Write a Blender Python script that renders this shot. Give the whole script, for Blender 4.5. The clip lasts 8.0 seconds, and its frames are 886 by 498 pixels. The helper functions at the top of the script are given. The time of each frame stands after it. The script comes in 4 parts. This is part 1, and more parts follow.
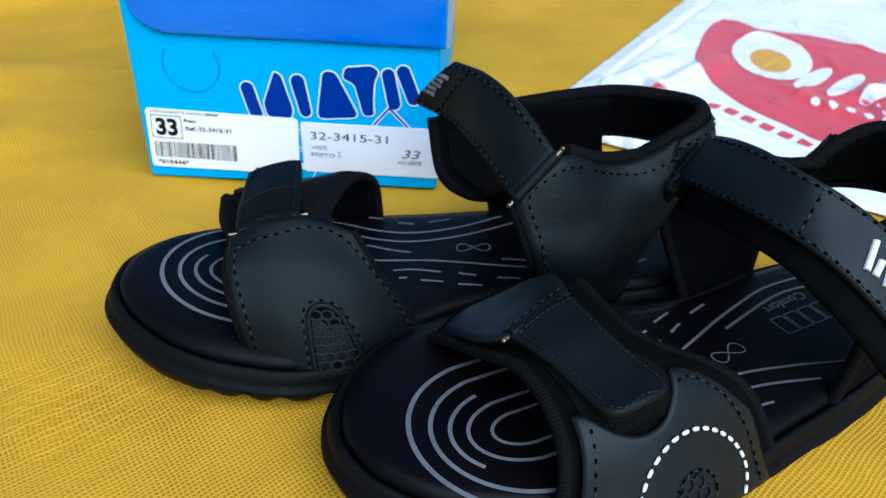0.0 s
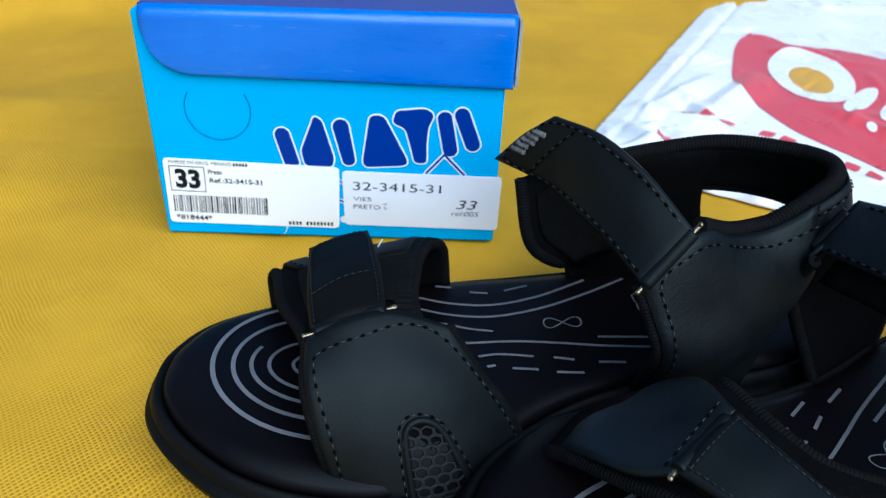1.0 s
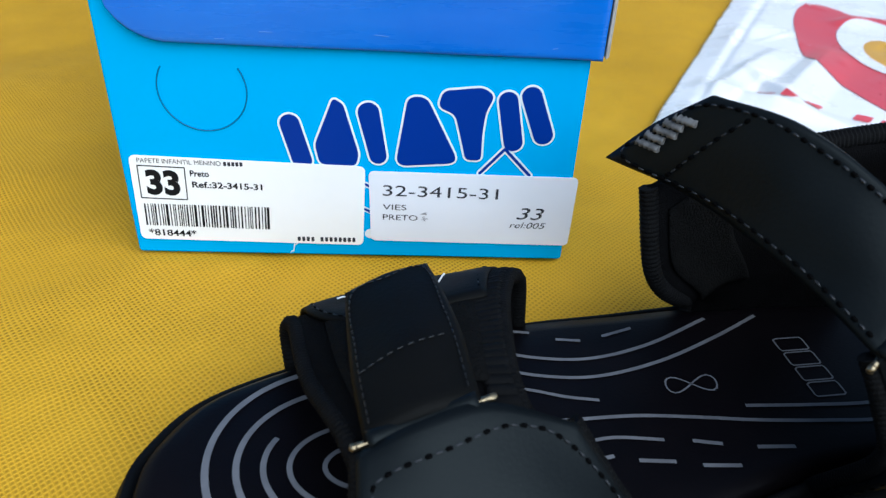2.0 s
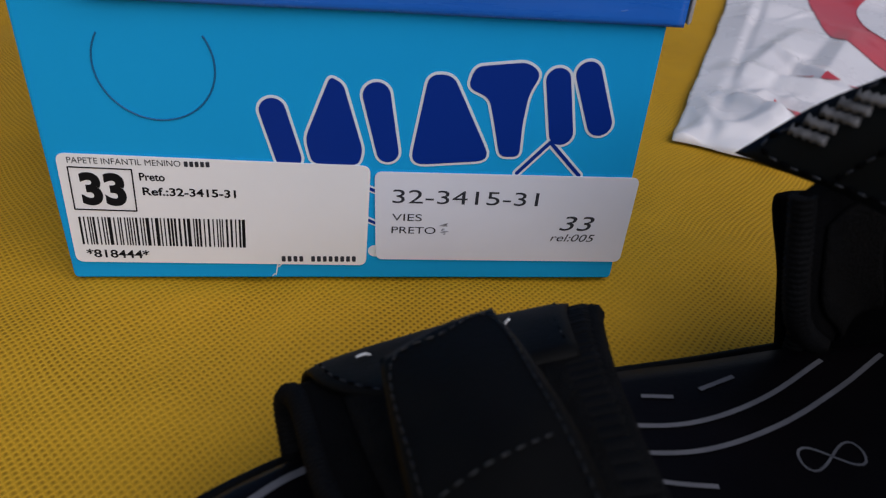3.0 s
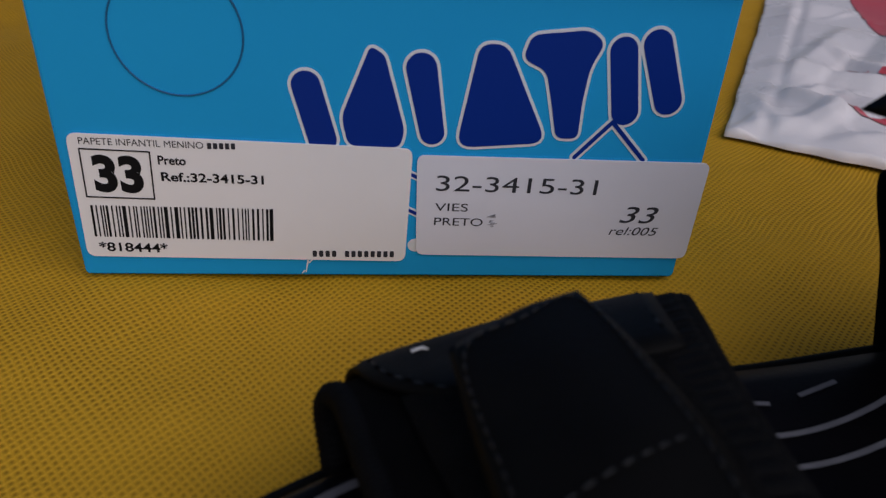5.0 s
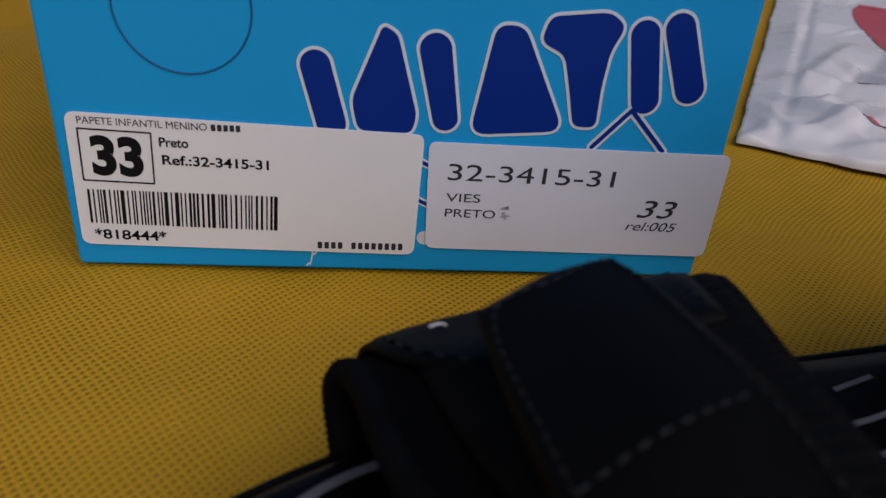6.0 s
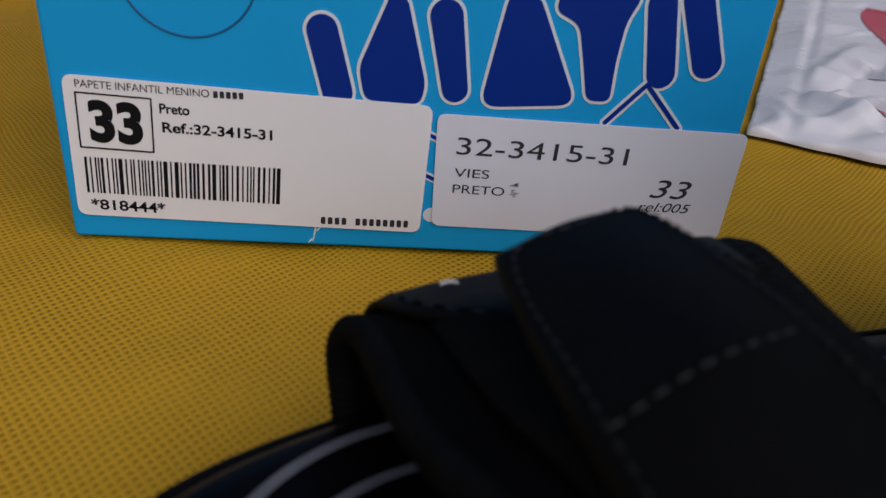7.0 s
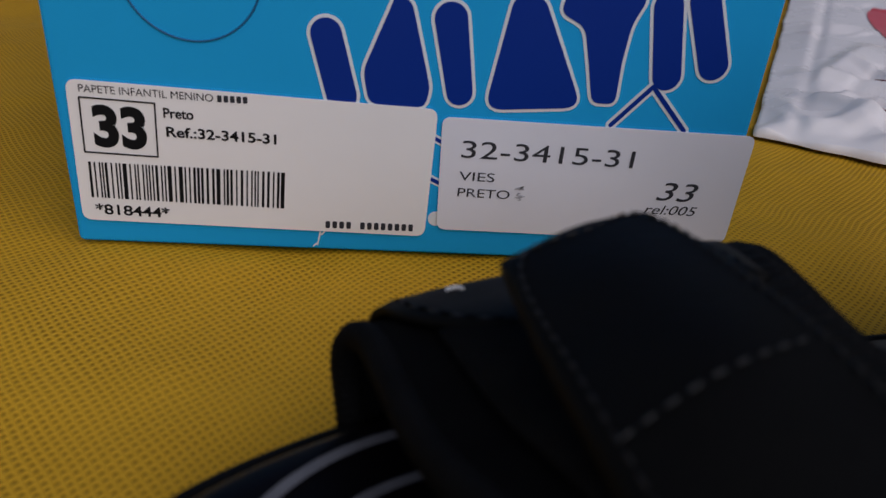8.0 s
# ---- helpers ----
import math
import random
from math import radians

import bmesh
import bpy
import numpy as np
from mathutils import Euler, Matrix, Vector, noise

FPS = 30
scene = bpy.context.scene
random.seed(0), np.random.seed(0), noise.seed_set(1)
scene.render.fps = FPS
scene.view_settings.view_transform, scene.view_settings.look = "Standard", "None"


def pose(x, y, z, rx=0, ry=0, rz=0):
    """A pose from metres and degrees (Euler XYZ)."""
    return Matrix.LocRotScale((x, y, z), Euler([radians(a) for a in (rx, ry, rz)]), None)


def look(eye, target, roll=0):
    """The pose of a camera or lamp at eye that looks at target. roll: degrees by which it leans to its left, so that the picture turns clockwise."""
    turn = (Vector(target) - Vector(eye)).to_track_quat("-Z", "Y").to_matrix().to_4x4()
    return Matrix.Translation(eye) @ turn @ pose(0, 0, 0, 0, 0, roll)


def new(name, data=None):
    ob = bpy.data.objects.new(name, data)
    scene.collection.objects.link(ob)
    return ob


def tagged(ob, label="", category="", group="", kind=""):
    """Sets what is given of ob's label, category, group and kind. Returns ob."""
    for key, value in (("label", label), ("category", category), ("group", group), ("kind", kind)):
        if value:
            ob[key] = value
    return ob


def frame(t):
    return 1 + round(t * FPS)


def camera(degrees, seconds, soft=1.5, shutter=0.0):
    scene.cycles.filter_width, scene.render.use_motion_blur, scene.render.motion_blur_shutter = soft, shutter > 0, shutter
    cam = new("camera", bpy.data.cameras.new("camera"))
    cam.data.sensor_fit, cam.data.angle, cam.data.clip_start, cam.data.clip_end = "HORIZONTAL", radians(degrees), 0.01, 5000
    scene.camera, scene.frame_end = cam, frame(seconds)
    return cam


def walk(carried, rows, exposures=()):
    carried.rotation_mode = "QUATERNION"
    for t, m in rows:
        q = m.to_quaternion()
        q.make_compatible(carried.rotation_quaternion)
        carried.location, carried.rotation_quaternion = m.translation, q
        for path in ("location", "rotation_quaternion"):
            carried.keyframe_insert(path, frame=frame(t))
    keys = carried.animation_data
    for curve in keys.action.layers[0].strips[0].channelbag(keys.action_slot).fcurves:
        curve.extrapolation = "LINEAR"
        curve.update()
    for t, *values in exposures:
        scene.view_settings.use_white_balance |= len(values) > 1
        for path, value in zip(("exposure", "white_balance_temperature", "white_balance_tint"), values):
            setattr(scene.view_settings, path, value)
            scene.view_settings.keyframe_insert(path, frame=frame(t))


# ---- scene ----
cam = camera(60.4, 8.0, soft=1.2)
PATH = [
    (0, (0.159, -0.341, 0.181), (0.113, 1.346, -0.891), 2.1),
    (0.5, (0.143, -0.329, 0.184), (0.179, 1.349, -0.904), 2.4),
    (1, (0.115, -0.292, 0.181), (0.16, 1.395, -0.893), 2.5),
    (2.3, (0.086, -0.201, 0.139), (0.245, 1.457, -0.968), 3.7),
    (2.5, (0.082, -0.19, 0.134), (0.286, 1.469, -0.964), 4.3),
    (3, (0.075, -0.169, 0.124), (0.288, 1.479, -0.989), 4.4),
    (3.5, (0.072, -0.16, 0.118), (0.279, 1.491, -0.992), 4.3),
    (4, (0.071, -0.158, 0.115), (0.257, 1.501, -0.987), 3.6),
    (4.5, (0.07, -0.157, 0.111), (0.251, 1.512, -0.975), 3.6),
    (6, (0.066, -0.154, 0.096), (0.257, 1.566, -0.906), 4.6),
    (6.5, (0.065, -0.153, 0.089), (0.263, 1.582, -0.886), 5.3),
    (7, (0.065, -0.153, 0.087), (0.258, 1.58, -0.893), 5.5),
    (7.5, (0.065, -0.152, 0.087), (0.247, 1.582, -0.892), 5.2),
    (8, (0.065, -0.152, 0.087), (0.245, 1.583, -0.89), 5.1),
]
cam.data.dof.use_dof = True
cam.data.dof.focus_distance, cam.data.dof.aperture_fstop = 0.203, 25.0
walk(cam, [(t, look(eye, target, roll)) for t, eye, target, roll in PATH],
     exposures=[(0.0, 0.28, 5400, 4), (0.5, 0.28, 5400, 4), (1.0, 0.28, 5500, 4), (2.5, 0.05, 6050, 10), (3.0, -0.88, 6450, 20), (3.5, -1.34, 6650, 24), (4.0, -1.32, 6650, 24), (6.0, -1.20, 6600, 23), (6.5, -1.13, 6600, 23), (7.0, -1.03, 6550, 21), (7.5, -1.10, 6600, 22), (8.0, -1.17, 6600, 22)])

# ---- light: an even, overcast daylight from high up ----
world = bpy.data.worlds.new("sky")
scene.world = world
world.use_nodes = True
wn = world.node_tree.nodes
sky = wn.new("ShaderNodeTexSky")
sky.sky_type = "NISHITA"
sky.sun_disc = False
sky.sun_elevation, sky.sun_rotation = radians(46), radians(153)
wn["Background"].inputs["Strength"].default_value = 0.10
world.node_tree.links.new(sky.outputs["Color"], wn["Background"].inputs["Color"])
sun = new("sun", bpy.data.lights.new("sun", "SUN"))
sun.data.energy, sun.data.angle, sun.data.color = 3.6, radians(70), (0.95, 0.985, 1.0)
sun.matrix_world = look((0.44, -0.86, 1.0), (0, 0, 0))


# ---- materials ----
def material(name, color, rough=0.6, metal=0.0, spec=0.5):
    m = bpy.data.materials.new(name)
    m.use_nodes = True
    b = m.node_tree.nodes["Principled BSDF"]
    b.inputs["Base Color"].default_value = (*color, 1)
    b.inputs["Roughness"].default_value = rough
    b.inputs["Metallic"].default_value = metal
    b.inputs["Specular IOR Level"].default_value = spec
    return m, m.node_tree.nodes, m.node_tree.links, b


def noise_node(n, l, scale, detail=4.0, rough=0.6):
    co = n.new("ShaderNodeTexCoord")
    t = n.new("ShaderNodeTexNoise")
    t.inputs["Scale"].default_value = scale
    t.inputs["Detail"].default_value = detail
    t.inputs["Roughness"].default_value = rough
    l.new(co.outputs["Object"], t.inputs["Vector"])
    return t


def ramp(n, l, src, stops):
    r = n.new("ShaderNodeValToRGB")
    e = r.color_ramp.elements
    while len(e) < len(stops):
        e.new(0.5)
    for k, (p, c) in zip(e, stops):
        k.position, k.color = p, (*c, 1)
    l.new(src, r.inputs["Fac"])
    return r


def bump(n, l, b, src, strength, distance, after=None):
    k = n.new("ShaderNodeBump")
    k.inputs["Strength"].default_value = strength
    k.inputs["Distance"].default_value = distance
    l.new(src, k.inputs["Height"])
    if after:
        l.new(after.outputs["Normal"], k.inputs["Normal"])
    l.new(k.outputs["Normal"], b.inputs["Normal"])
    return k


def grained(name, dark, light, scale, rough=(0.4, 0.6), relief=0.0003, strength=0.4, coarse=25, spec=0.5, crease=0.0, tint=None):
    """A surface with fine grain in relief and a slow change of colour and gloss."""
    m, n, l, b = material(name, light, rough[1], 0, spec)
    slow = noise_node(n, l, coarse, 5)
    c = ramp(n, l, slow.outputs["Fac"], [(0.3, dark), (0.7, light)])
    l.new(c.outputs["Color"], b.inputs["Base Color"])
    g = ramp(n, l, slow.outputs["Fac"], [(0.25, (rough[0],) * 3), (0.75, (rough[1],) * 3)])
    l.new(g.outputs["Color"], b.inputs["Roughness"])
    fine = noise_node(n, l, scale, 3)
    first = bump(n, l, b, fine.outputs["Fac"], strength, relief)
    if crease:
        fold = noise_node(n, l, 170, 3, 0.55)
        fold.inputs["Distortion"].default_value = 2.2
        bump(n, l, b, fold.outputs["Fac"], crease, 0.0012, first)
    if tint:
        b.inputs["Specular Tint"].default_value = (*tint, 1)
    return m


LEATHER = grained("synthetic_leather", (0.0022, 0.0030, 0.0036), (0.0038, 0.0050, 0.0058), 1100, (0.44, 0.58), 0.0003, 0.22, 60, 0.15, 0.0, (0.85, 0.97, 1.0))
LEATHER_WORN = grained("creased_leather", (0.0020, 0.0030, 0.0040), (0.0040, 0.0054, 0.0068), 1100, (0.42, 0.56), 0.0003, 0.40, 60, 0.18, 0.14, (0.85, 0.98, 1.0))
LEATHER_MATT = grained("matt_leather", (0.0022, 0.0022, 0.0020), (0.0036, 0.0036, 0.0033), 1100, (0.55, 0.70), 0.0003, 0.35, 60, 0.08)
NET = grained("black_netting", (0.004, 0.0045, 0.0055), (0.009, 0.010, 0.012), 2600, (0.6, 0.75), 0.0002, 0.4, 300, 0.2)
LEATHER_NAVY = grained("navy_black_leather", (0.0036, 0.0049, 0.0062), (0.0060, 0.0078, 0.0096), 1500, (0.38, 0.52), 0.0003, 0.28, 60, 0.22, 0.04, (0.84, 0.96, 1.0))
LINING = grained("lining_fabric", (0.0018, 0.0018, 0.0021), (0.0038, 0.0038, 0.0043), 2200, (0.85, 0.95), 0.0008, 1.0, 120, 0.04)
BINDING = grained("binding_thread", (0.0014, 0.0015, 0.0017), (0.0040, 0.0041, 0.0046), 2600, (0.65, 0.8), 0.0004, 0.8, 200, 0.09)
VELCRO = grained("loop_pile", (0.002, 0.002, 0.002), (0.006, 0.006, 0.006), 1400, (0.9, 1.0), 0.0015, 1.0, 300, 0.08)
SOLE = grained("sole_rubber", (0.0016, 0.0019, 0.0024), (0.0030, 0.0035, 0.0042), 900, (0.5, 0.66), 0.0004, 0.4, 40, 0.09)
BED = grained("footbed_foam", (0.0015, 0.0013, 0.0020), (0.0034, 0.0022, 0.0028), 1200, (0.4, 0.52), 0.0002, 0.25, 30, 0.10, 0.0, (0.85, 0.92, 1.0))
PRINT = grained("grey_print", (0.095, 0.096, 0.105), (0.135, 0.136, 0.148), 1500, (0.5, 0.6), 0.0001, 0.2, 150)
THREAD = [material("needle_hole", (0.001, 0.001, 0.0012), 0.9, 0, 0.05)[0], grained("black_thread", (0.010, 0.012, 0.015), (0.019, 0.022, 0.028), 3000, (0.45, 0.55), 0.0001, 0.2, 300)]
THREAD_GREY = grained("grey_thread", (0.0025, 0.0027, 0.003), (0.005, 0.0055, 0.006), 3000, (0.5, 0.6), 0.0001, 0.2, 300)
THREAD_WORN = grained("worn_white_thread", (0.05, 0.05, 0.05), (0.20, 0.20, 0.20), 900, (0.5, 0.7), 0.0002, 0.4, 500)
THREAD_WHITE = grained("white_thread", (0.62, 0.62, 0.6), (0.8, 0.8, 0.78), 3000, (0.5, 0.7), 0.0002, 0.4, 300)
METAL = material("ring_metal", (0.30, 0.24, 0.15), 0.40, 1.0)[0]

CYAN = grained("cyan_card", (0.0, 0.34, 0.70), (0.0, 0.375, 0.75), 700, (0.42, 0.52), 0.0001, 0.12, 9, 0.06)
BLUE = grained("blue_lid_card", (0.008, 0.115, 0.52), (0.018, 0.165, 0.62), 700, (0.24, 0.42), 0.0001, 0.15, 14)
streak = BLUE.node_tree.nodes
smear = noise_node(streak, BLUE.node_tree.links, 1.0, 5, 0.7)
flat = streak.new("ShaderNodeMapping")
flat.inputs["Scale"].default_value = (14, 40, 150)
BLUE.node_tree.links.new(smear.inputs["Vector"].links[0].from_socket, flat.inputs["Vector"])
BLUE.node_tree.links.new(flat.outputs["Vector"], smear.inputs["Vector"])
gloss = ramp(streak, BLUE.node_tree.links, smear.outputs["Fac"], [(0.35, (0.16, 0.16, 0.16)), (0.7, (0.46, 0.46, 0.46))])
BLUE.node_tree.links.new(gloss.outputs["Color"], streak["Principled BSDF"].inputs["Roughness"])
PURPLE = grained("blue_lid_top_card", (0.012, 0.022, 0.20), (0.018, 0.03, 0.25), 700, (0.28, 0.4), 0.0001, 0.15, 12)
CARD = grained("raw_card", (0.30, 0.28, 0.26), (0.46, 0.44, 0.41), 900, (0.8, 0.9), 0.0002, 0.5, 100)
NAVY = material("navy_ink", (0.001, 0.028, 0.25), 0.45, 0, 0.18)[0]
WHITE_INK = material("white_ink", (0.72, 0.76, 0.78), 0.4)[0]
PALE_BLUE = material("worn_blue_card", (0.10, 0.24, 0.62), 0.5)[0]
CUT_SHADE = material("die_cut_shade", (0.0, 0.10, 0.24), 0.6)[0]
PAPER = grained("sticker_paper", (0.82, 0.82, 0.815), (0.87, 0.87, 0.865), 1200, (0.45, 0.55), 0.0001, 0.15, 20)
PAPER_BLUE = grained("glossy_sticker_paper", (0.71, 0.73, 0.79), (0.77, 0.79, 0.85), 1200, (0.35, 0.5), 0.0001, 0.15, 20)
INK = material("black_ink", (0.008, 0.008, 0.009), 0.8, 0, 0.1)[0]
INK_GREY = material("grey_ink", (0.035, 0.037, 0.045), 0.75, 0, 0.15)[0]
SMUDGE = material("smudged_ink", (0.36, 0.37, 0.40), 0.6)[0]

BAG = grained("white_plastic_film", (0.83, 0.79, 0.775), (0.88, 0.845, 0.83), 320, (0.22, 0.36), 0.0004, 0.25, 30)
BAG_RED = grained("red_print_on_film", (0.62, 0.055, 0.07), (0.70, 0.075, 0.09), 320, (0.24, 0.38), 0.0004, 0.25, 30)
BAG_YOLK = grained("orange_print_on_film", (0.62, 0.30, 0.02), (0.70, 0.36, 0.03), 260, (0.25, 0.36), 0.0006, 0.3, 30)


def mesh_cloth():
    """Yellow knitted mesh: rows of small lens-shaped holes between glossy threads."""
    m, n, l, b = material("yellow_mesh_cloth", (0.61, 0.37, 0.024), 0.7, 0, 0.15)
    co = n.new("ShaderNodeTexCoord")
    turn = n.new("ShaderNodeMapping")
    turn.inputs["Rotation"].default_value = (0, 0, radians(4))
    l.new(co.outputs["Object"], turn.inputs["Vector"])
    warp = n.new("ShaderNodeTexNoise")
    warp.inputs["Scale"].default_value = 22
    l.new(co.outputs["Object"], warp.inputs["Vector"])
    add = n.new("ShaderNodeVectorMath")
    add.operation = "MULTIPLY_ADD"
    add.inputs[1].default_value = (0.007, 0.007, 0)
    l.new(warp.outputs["Color"], add.inputs[0])
    l.new(turn.outputs["Vector"], add.inputs[2])
    sep = n.new("ShaderNodeSeparateXYZ")
    l.new(add.outputs["Vector"], sep.inputs["Vector"])

    def math_node(op, a, v):
        k = n.new("ShaderNodeMath")
        k.operation = op
        for i, x in enumerate((a, v)):
            if isinstance(x, (int, float)):
                k.inputs[i].default_value = x
            else:
                l.new(x, k.inputs[i])
        return k.outputs[0]

    def wave(axis, period):
        return math_node("SINE", math_node("MULTIPLY", sep.outputs[axis], 2 * math.pi / period), 0.0)
    prod = math_node("MULTIPLY", math_node("SUBTRACT", wave("X", 0.0020), wave("Y", 0.0023)), 0.5)
    lattice = math_node("ABSOLUTE", prod, 0.0)
    slow = noise_node(n, l, 6, 4)
    base = ramp(n, l, slow.outputs["Fac"], [(0.3, (0.53, 0.280, 0.013)), (0.7, (0.65, 0.354, 0.019))])
    hole = ramp(n, l, lattice, [(0.45, (1.0, 1.0, 1.0)), (0.92, (0.42, 0.39, 0.28))])
    mix = n.new("ShaderNodeMix")
    mix.data_type, mix.blend_type = "RGBA", "MULTIPLY"
    faded = noise_node(n, l, 16, 3)
    depth = ramp(n, l, faded.outputs["Fac"], [(0.34, (0.25, 0.25, 0.25)), (0.64, (1.0, 1.0, 1.0))])
    l.new(depth.outputs["Color"], mix.inputs["Factor"])
    l.new(base.outputs["Color"], mix.inputs[6])
    l.new(hole.outputs["Color"], mix.inputs[7])
    l.new(mix.outputs[2], b.inputs["Base Color"])
    inv = math_node("SUBTRACT", 1.0, lattice)
    bump(n, l, b, inv, 0.5, 0.0005)
    return m


CLOTH = mesh_cloth()
GROUND = grained("concrete_floor", (0.20, 0.19, 0.17), (0.30, 0.28, 0.26), 60, (0.7, 0.9), 0.002, 0.4, 2)


# ---- mesh helpers ----
def part(name, bm, mat, parent, label=""):
    me = bpy.data.meshes.new(name)
    bm.to_mesh(me)
    bm.free()
    for m in (mat if isinstance(mat, (list, tuple)) else (mat,)):
        me.materials.append(m)
    ob = new(name, me)
    ob.parent = parent
    if parent is not None:
        ob.matrix_parent_inverse = parent.matrix_basis.inverted()
    return tagged(ob, label=label)


def empty(name, place, label, category, **more):
    ob = new(name)
    ob.location = place
    ob.empty_display_size = 0.02
    return tagged(ob, label=label, category=category, **more)


def spline(points, count, closed=False):
    """Evenly stepped Catmull-Rom curve through the points."""
    p = np.array(points, float)
    k = len(p)
    if k == 2 and not closed:
        w = np.linspace(0, 1, count)[:, None]
        return p[0] * (1 - w) + p[1] * w
    spans = k if closed else k - 1
    out = []
    for x in np.linspace(0, spans, count, endpoint=not closed):
        i = min(int(x), spans - 1)
        f = x - i
        if closed:
            a, b, c, d = (p[(i + j) % k] for j in (-1, 0, 1, 2))
        else:
            b, c = p[i], p[i + 1]
            a = p[i - 1] if i > 0 else 2 * b - c
            d = p[i + 2] if i + 2 < k else 2 * c - b
        out.append(0.5 * (2 * b + (c - a) * f + (2 * a - 5 * b + 4 * c - d) * f * f + (3 * b - a - 3 * c + d) * f ** 3))
    return np.array(out)


def resample(path, step):
    seg = np.linalg.norm(np.diff(path[:, :3], axis=0), axis=1)
    s = np.concatenate([[0], np.cumsum(seg)])
    at = np.linspace(0, s[-1], max(2, int(s[-1] / step) + 1))
    return np.stack([np.interp(at, s, path[:, i]) for i in range(path.shape[1])], 1)


def surface(rows, across=22, along=22, round_end=0.0, round_start=0.0):
    """A grid of points lofted through rows of control points; round_end narrows the last rows to a rounded end."""
    lines = [spline(r, across + 1) for r in rows]
    g = np.array([spline([ln[i] for ln in lines], along + 1) for i in range(across + 1)]).transpose(1, 0, 2)
    for j in range(along + 1):
        t = j / along
        k = 1.0
        if round_end and t > 1 - round_end:
            k = 0.55 + 0.45 * math.sqrt(max(0, 1 - ((t - 1 + round_end) / round_end) ** 2))
        if round_start and t < round_start:
            k = 0.55 + 0.45 * math.sqrt(max(0, 1 - ((round_start - t) / round_start) ** 2))
        if k < 1:
            mid = g[j].mean(0)
            g[j] = mid + (g[j] - mid) * k
    return g


def normals(g):
    n = np.cross(np.gradient(g, axis=1), np.gradient(g, axis=0))
    return n / np.maximum(np.linalg.norm(n, axis=2, keepdims=True), 1e-12)


def sample(g, s, t):
    """Point of a grid at s (across) and t (along), 0 to 1."""
    v, u = np.clip(t, 0, 1) * (g.shape[0] - 1), np.clip(s, 0, 1) * (g.shape[1] - 1)
    j, i = min(int(v), g.shape[0] - 2), min(int(u), g.shape[1] - 2)
    f, h = v - j, u - i
    return (g[j, i] * (1 - h) + g[j, i + 1] * h) * (1 - f) + (g[j + 1, i] * (1 - h) + g[j + 1, i + 1] * h) * f


def sub(g, s0, s1, t0, t1, off, flip=1, across=18, along=18):
    """A piece of a grid, lifted off along its normals."""
    n = normals(g) * flip
    return np.array([[sample(g, s, t) + off * sample(n, s, t) for s in np.linspace(s0, s1, across + 1)] for t in np.linspace(t0, t1, along + 1)])


def sheet(g, thick, wrinkle=0.0, seed=0.0):
    """Closed, thick sheet with thinned edges from a grid."""
    n = normals(g)
    if wrinkle:
        g = g.copy()
        for j in range(g.shape[0]):
            for i in range(g.shape[1]):
                g[j, i] += n[j, i] * wrinkle * noise.noise(Vector(g[j, i] * 70) + Vector((seed, 0, 0)))
    nv, nu = g.shape[:2]
    e = np.ones((nv, nu, 1))
    e[0] = e[-1] = e[:, 0] = e[:, -1] = 0.5
    bm = bmesh.new()
    top = [[bm.verts.new(g[j, i] + n[j, i] * e[j, i] * thick / 2) for i in range(nu)] for j in range(nv)]
    low = [[bm.verts.new(g[j, i] - n[j, i] * e[j, i] * thick / 2) for i in range(nu)] for j in range(nv)]
    for j in range(nv - 1):
        for i in range(nu - 1):
            bm.faces.new((top[j][i], top[j + 1][i], top[j + 1][i + 1], top[j][i + 1]))
            bm.faces.new((low[j][i], low[j][i + 1], low[j + 1][i + 1], low[j + 1][i]))
    for j in range(nv - 1):
        bm.faces.new((top[j][0], low[j][0], low[j + 1][0], top[j + 1][0]))
        bm.faces.new((top[j][-1], top[j + 1][-1], low[j + 1][-1], low[j][-1]))
    for i in range(nu - 1):
        bm.faces.new((top[0][i], top[0][i + 1], low[0][i + 1], low[0][i]))
        bm.faces.new((top[-1][i], low[-1][i], low[-1][i + 1], top[-1][i + 1]))
    bmesh.ops.recalc_face_normals(bm, faces=bm.faces)
    for f in bm.faces:
        f.smooth = True
    return bm


def tube(path, radius, step=0.001, ribs=0.0, depth=0.12, sides=8, closed=False, bm=None, squash=1.0):
    """A tube along a path, with ribs of that pitch."""
    p = resample(np.array(path), step)
    if closed:
        p = p[:-1]
    bm = bm or bmesh.new()
    k = len(p)
    rings = []
    ref = None
    for i in range(k):
        d = (p[(i + 1) % k] - p[i - 1]) if closed else p[min(i + 1, k - 1)] - p[max(i - 1, 0)]
        d = Vector(d).normalized()
        if ref is None:
            ref = d.orthogonal().normalized()
        ref = (ref - d * ref.dot(d)).normalized()
        side = d.cross(ref)
        r = radius * (1 + (depth * math.sin(2 * math.pi * i * step / ribs) if ribs else 0))
        rings.append([bm.verts.new(Vector(p[i]) + (ref * math.cos(a) + side * math.sin(a) * squash) * r) for a in np.linspace(0, 2 * math.pi, sides, endpoint=False)])
    for i in range(k if closed else k - 1):
        a, b = rings[i], rings[(i + 1) % k]
        for j in range(sides):
            f = bm.faces.new((a[j], a[(j + 1) % sides], b[(j + 1) % sides], b[j]))
            f.smooth = True
    if not closed:
        bm.faces.new(rings[0][::-1])
        bm.faces.new(rings[-1])
    return bm


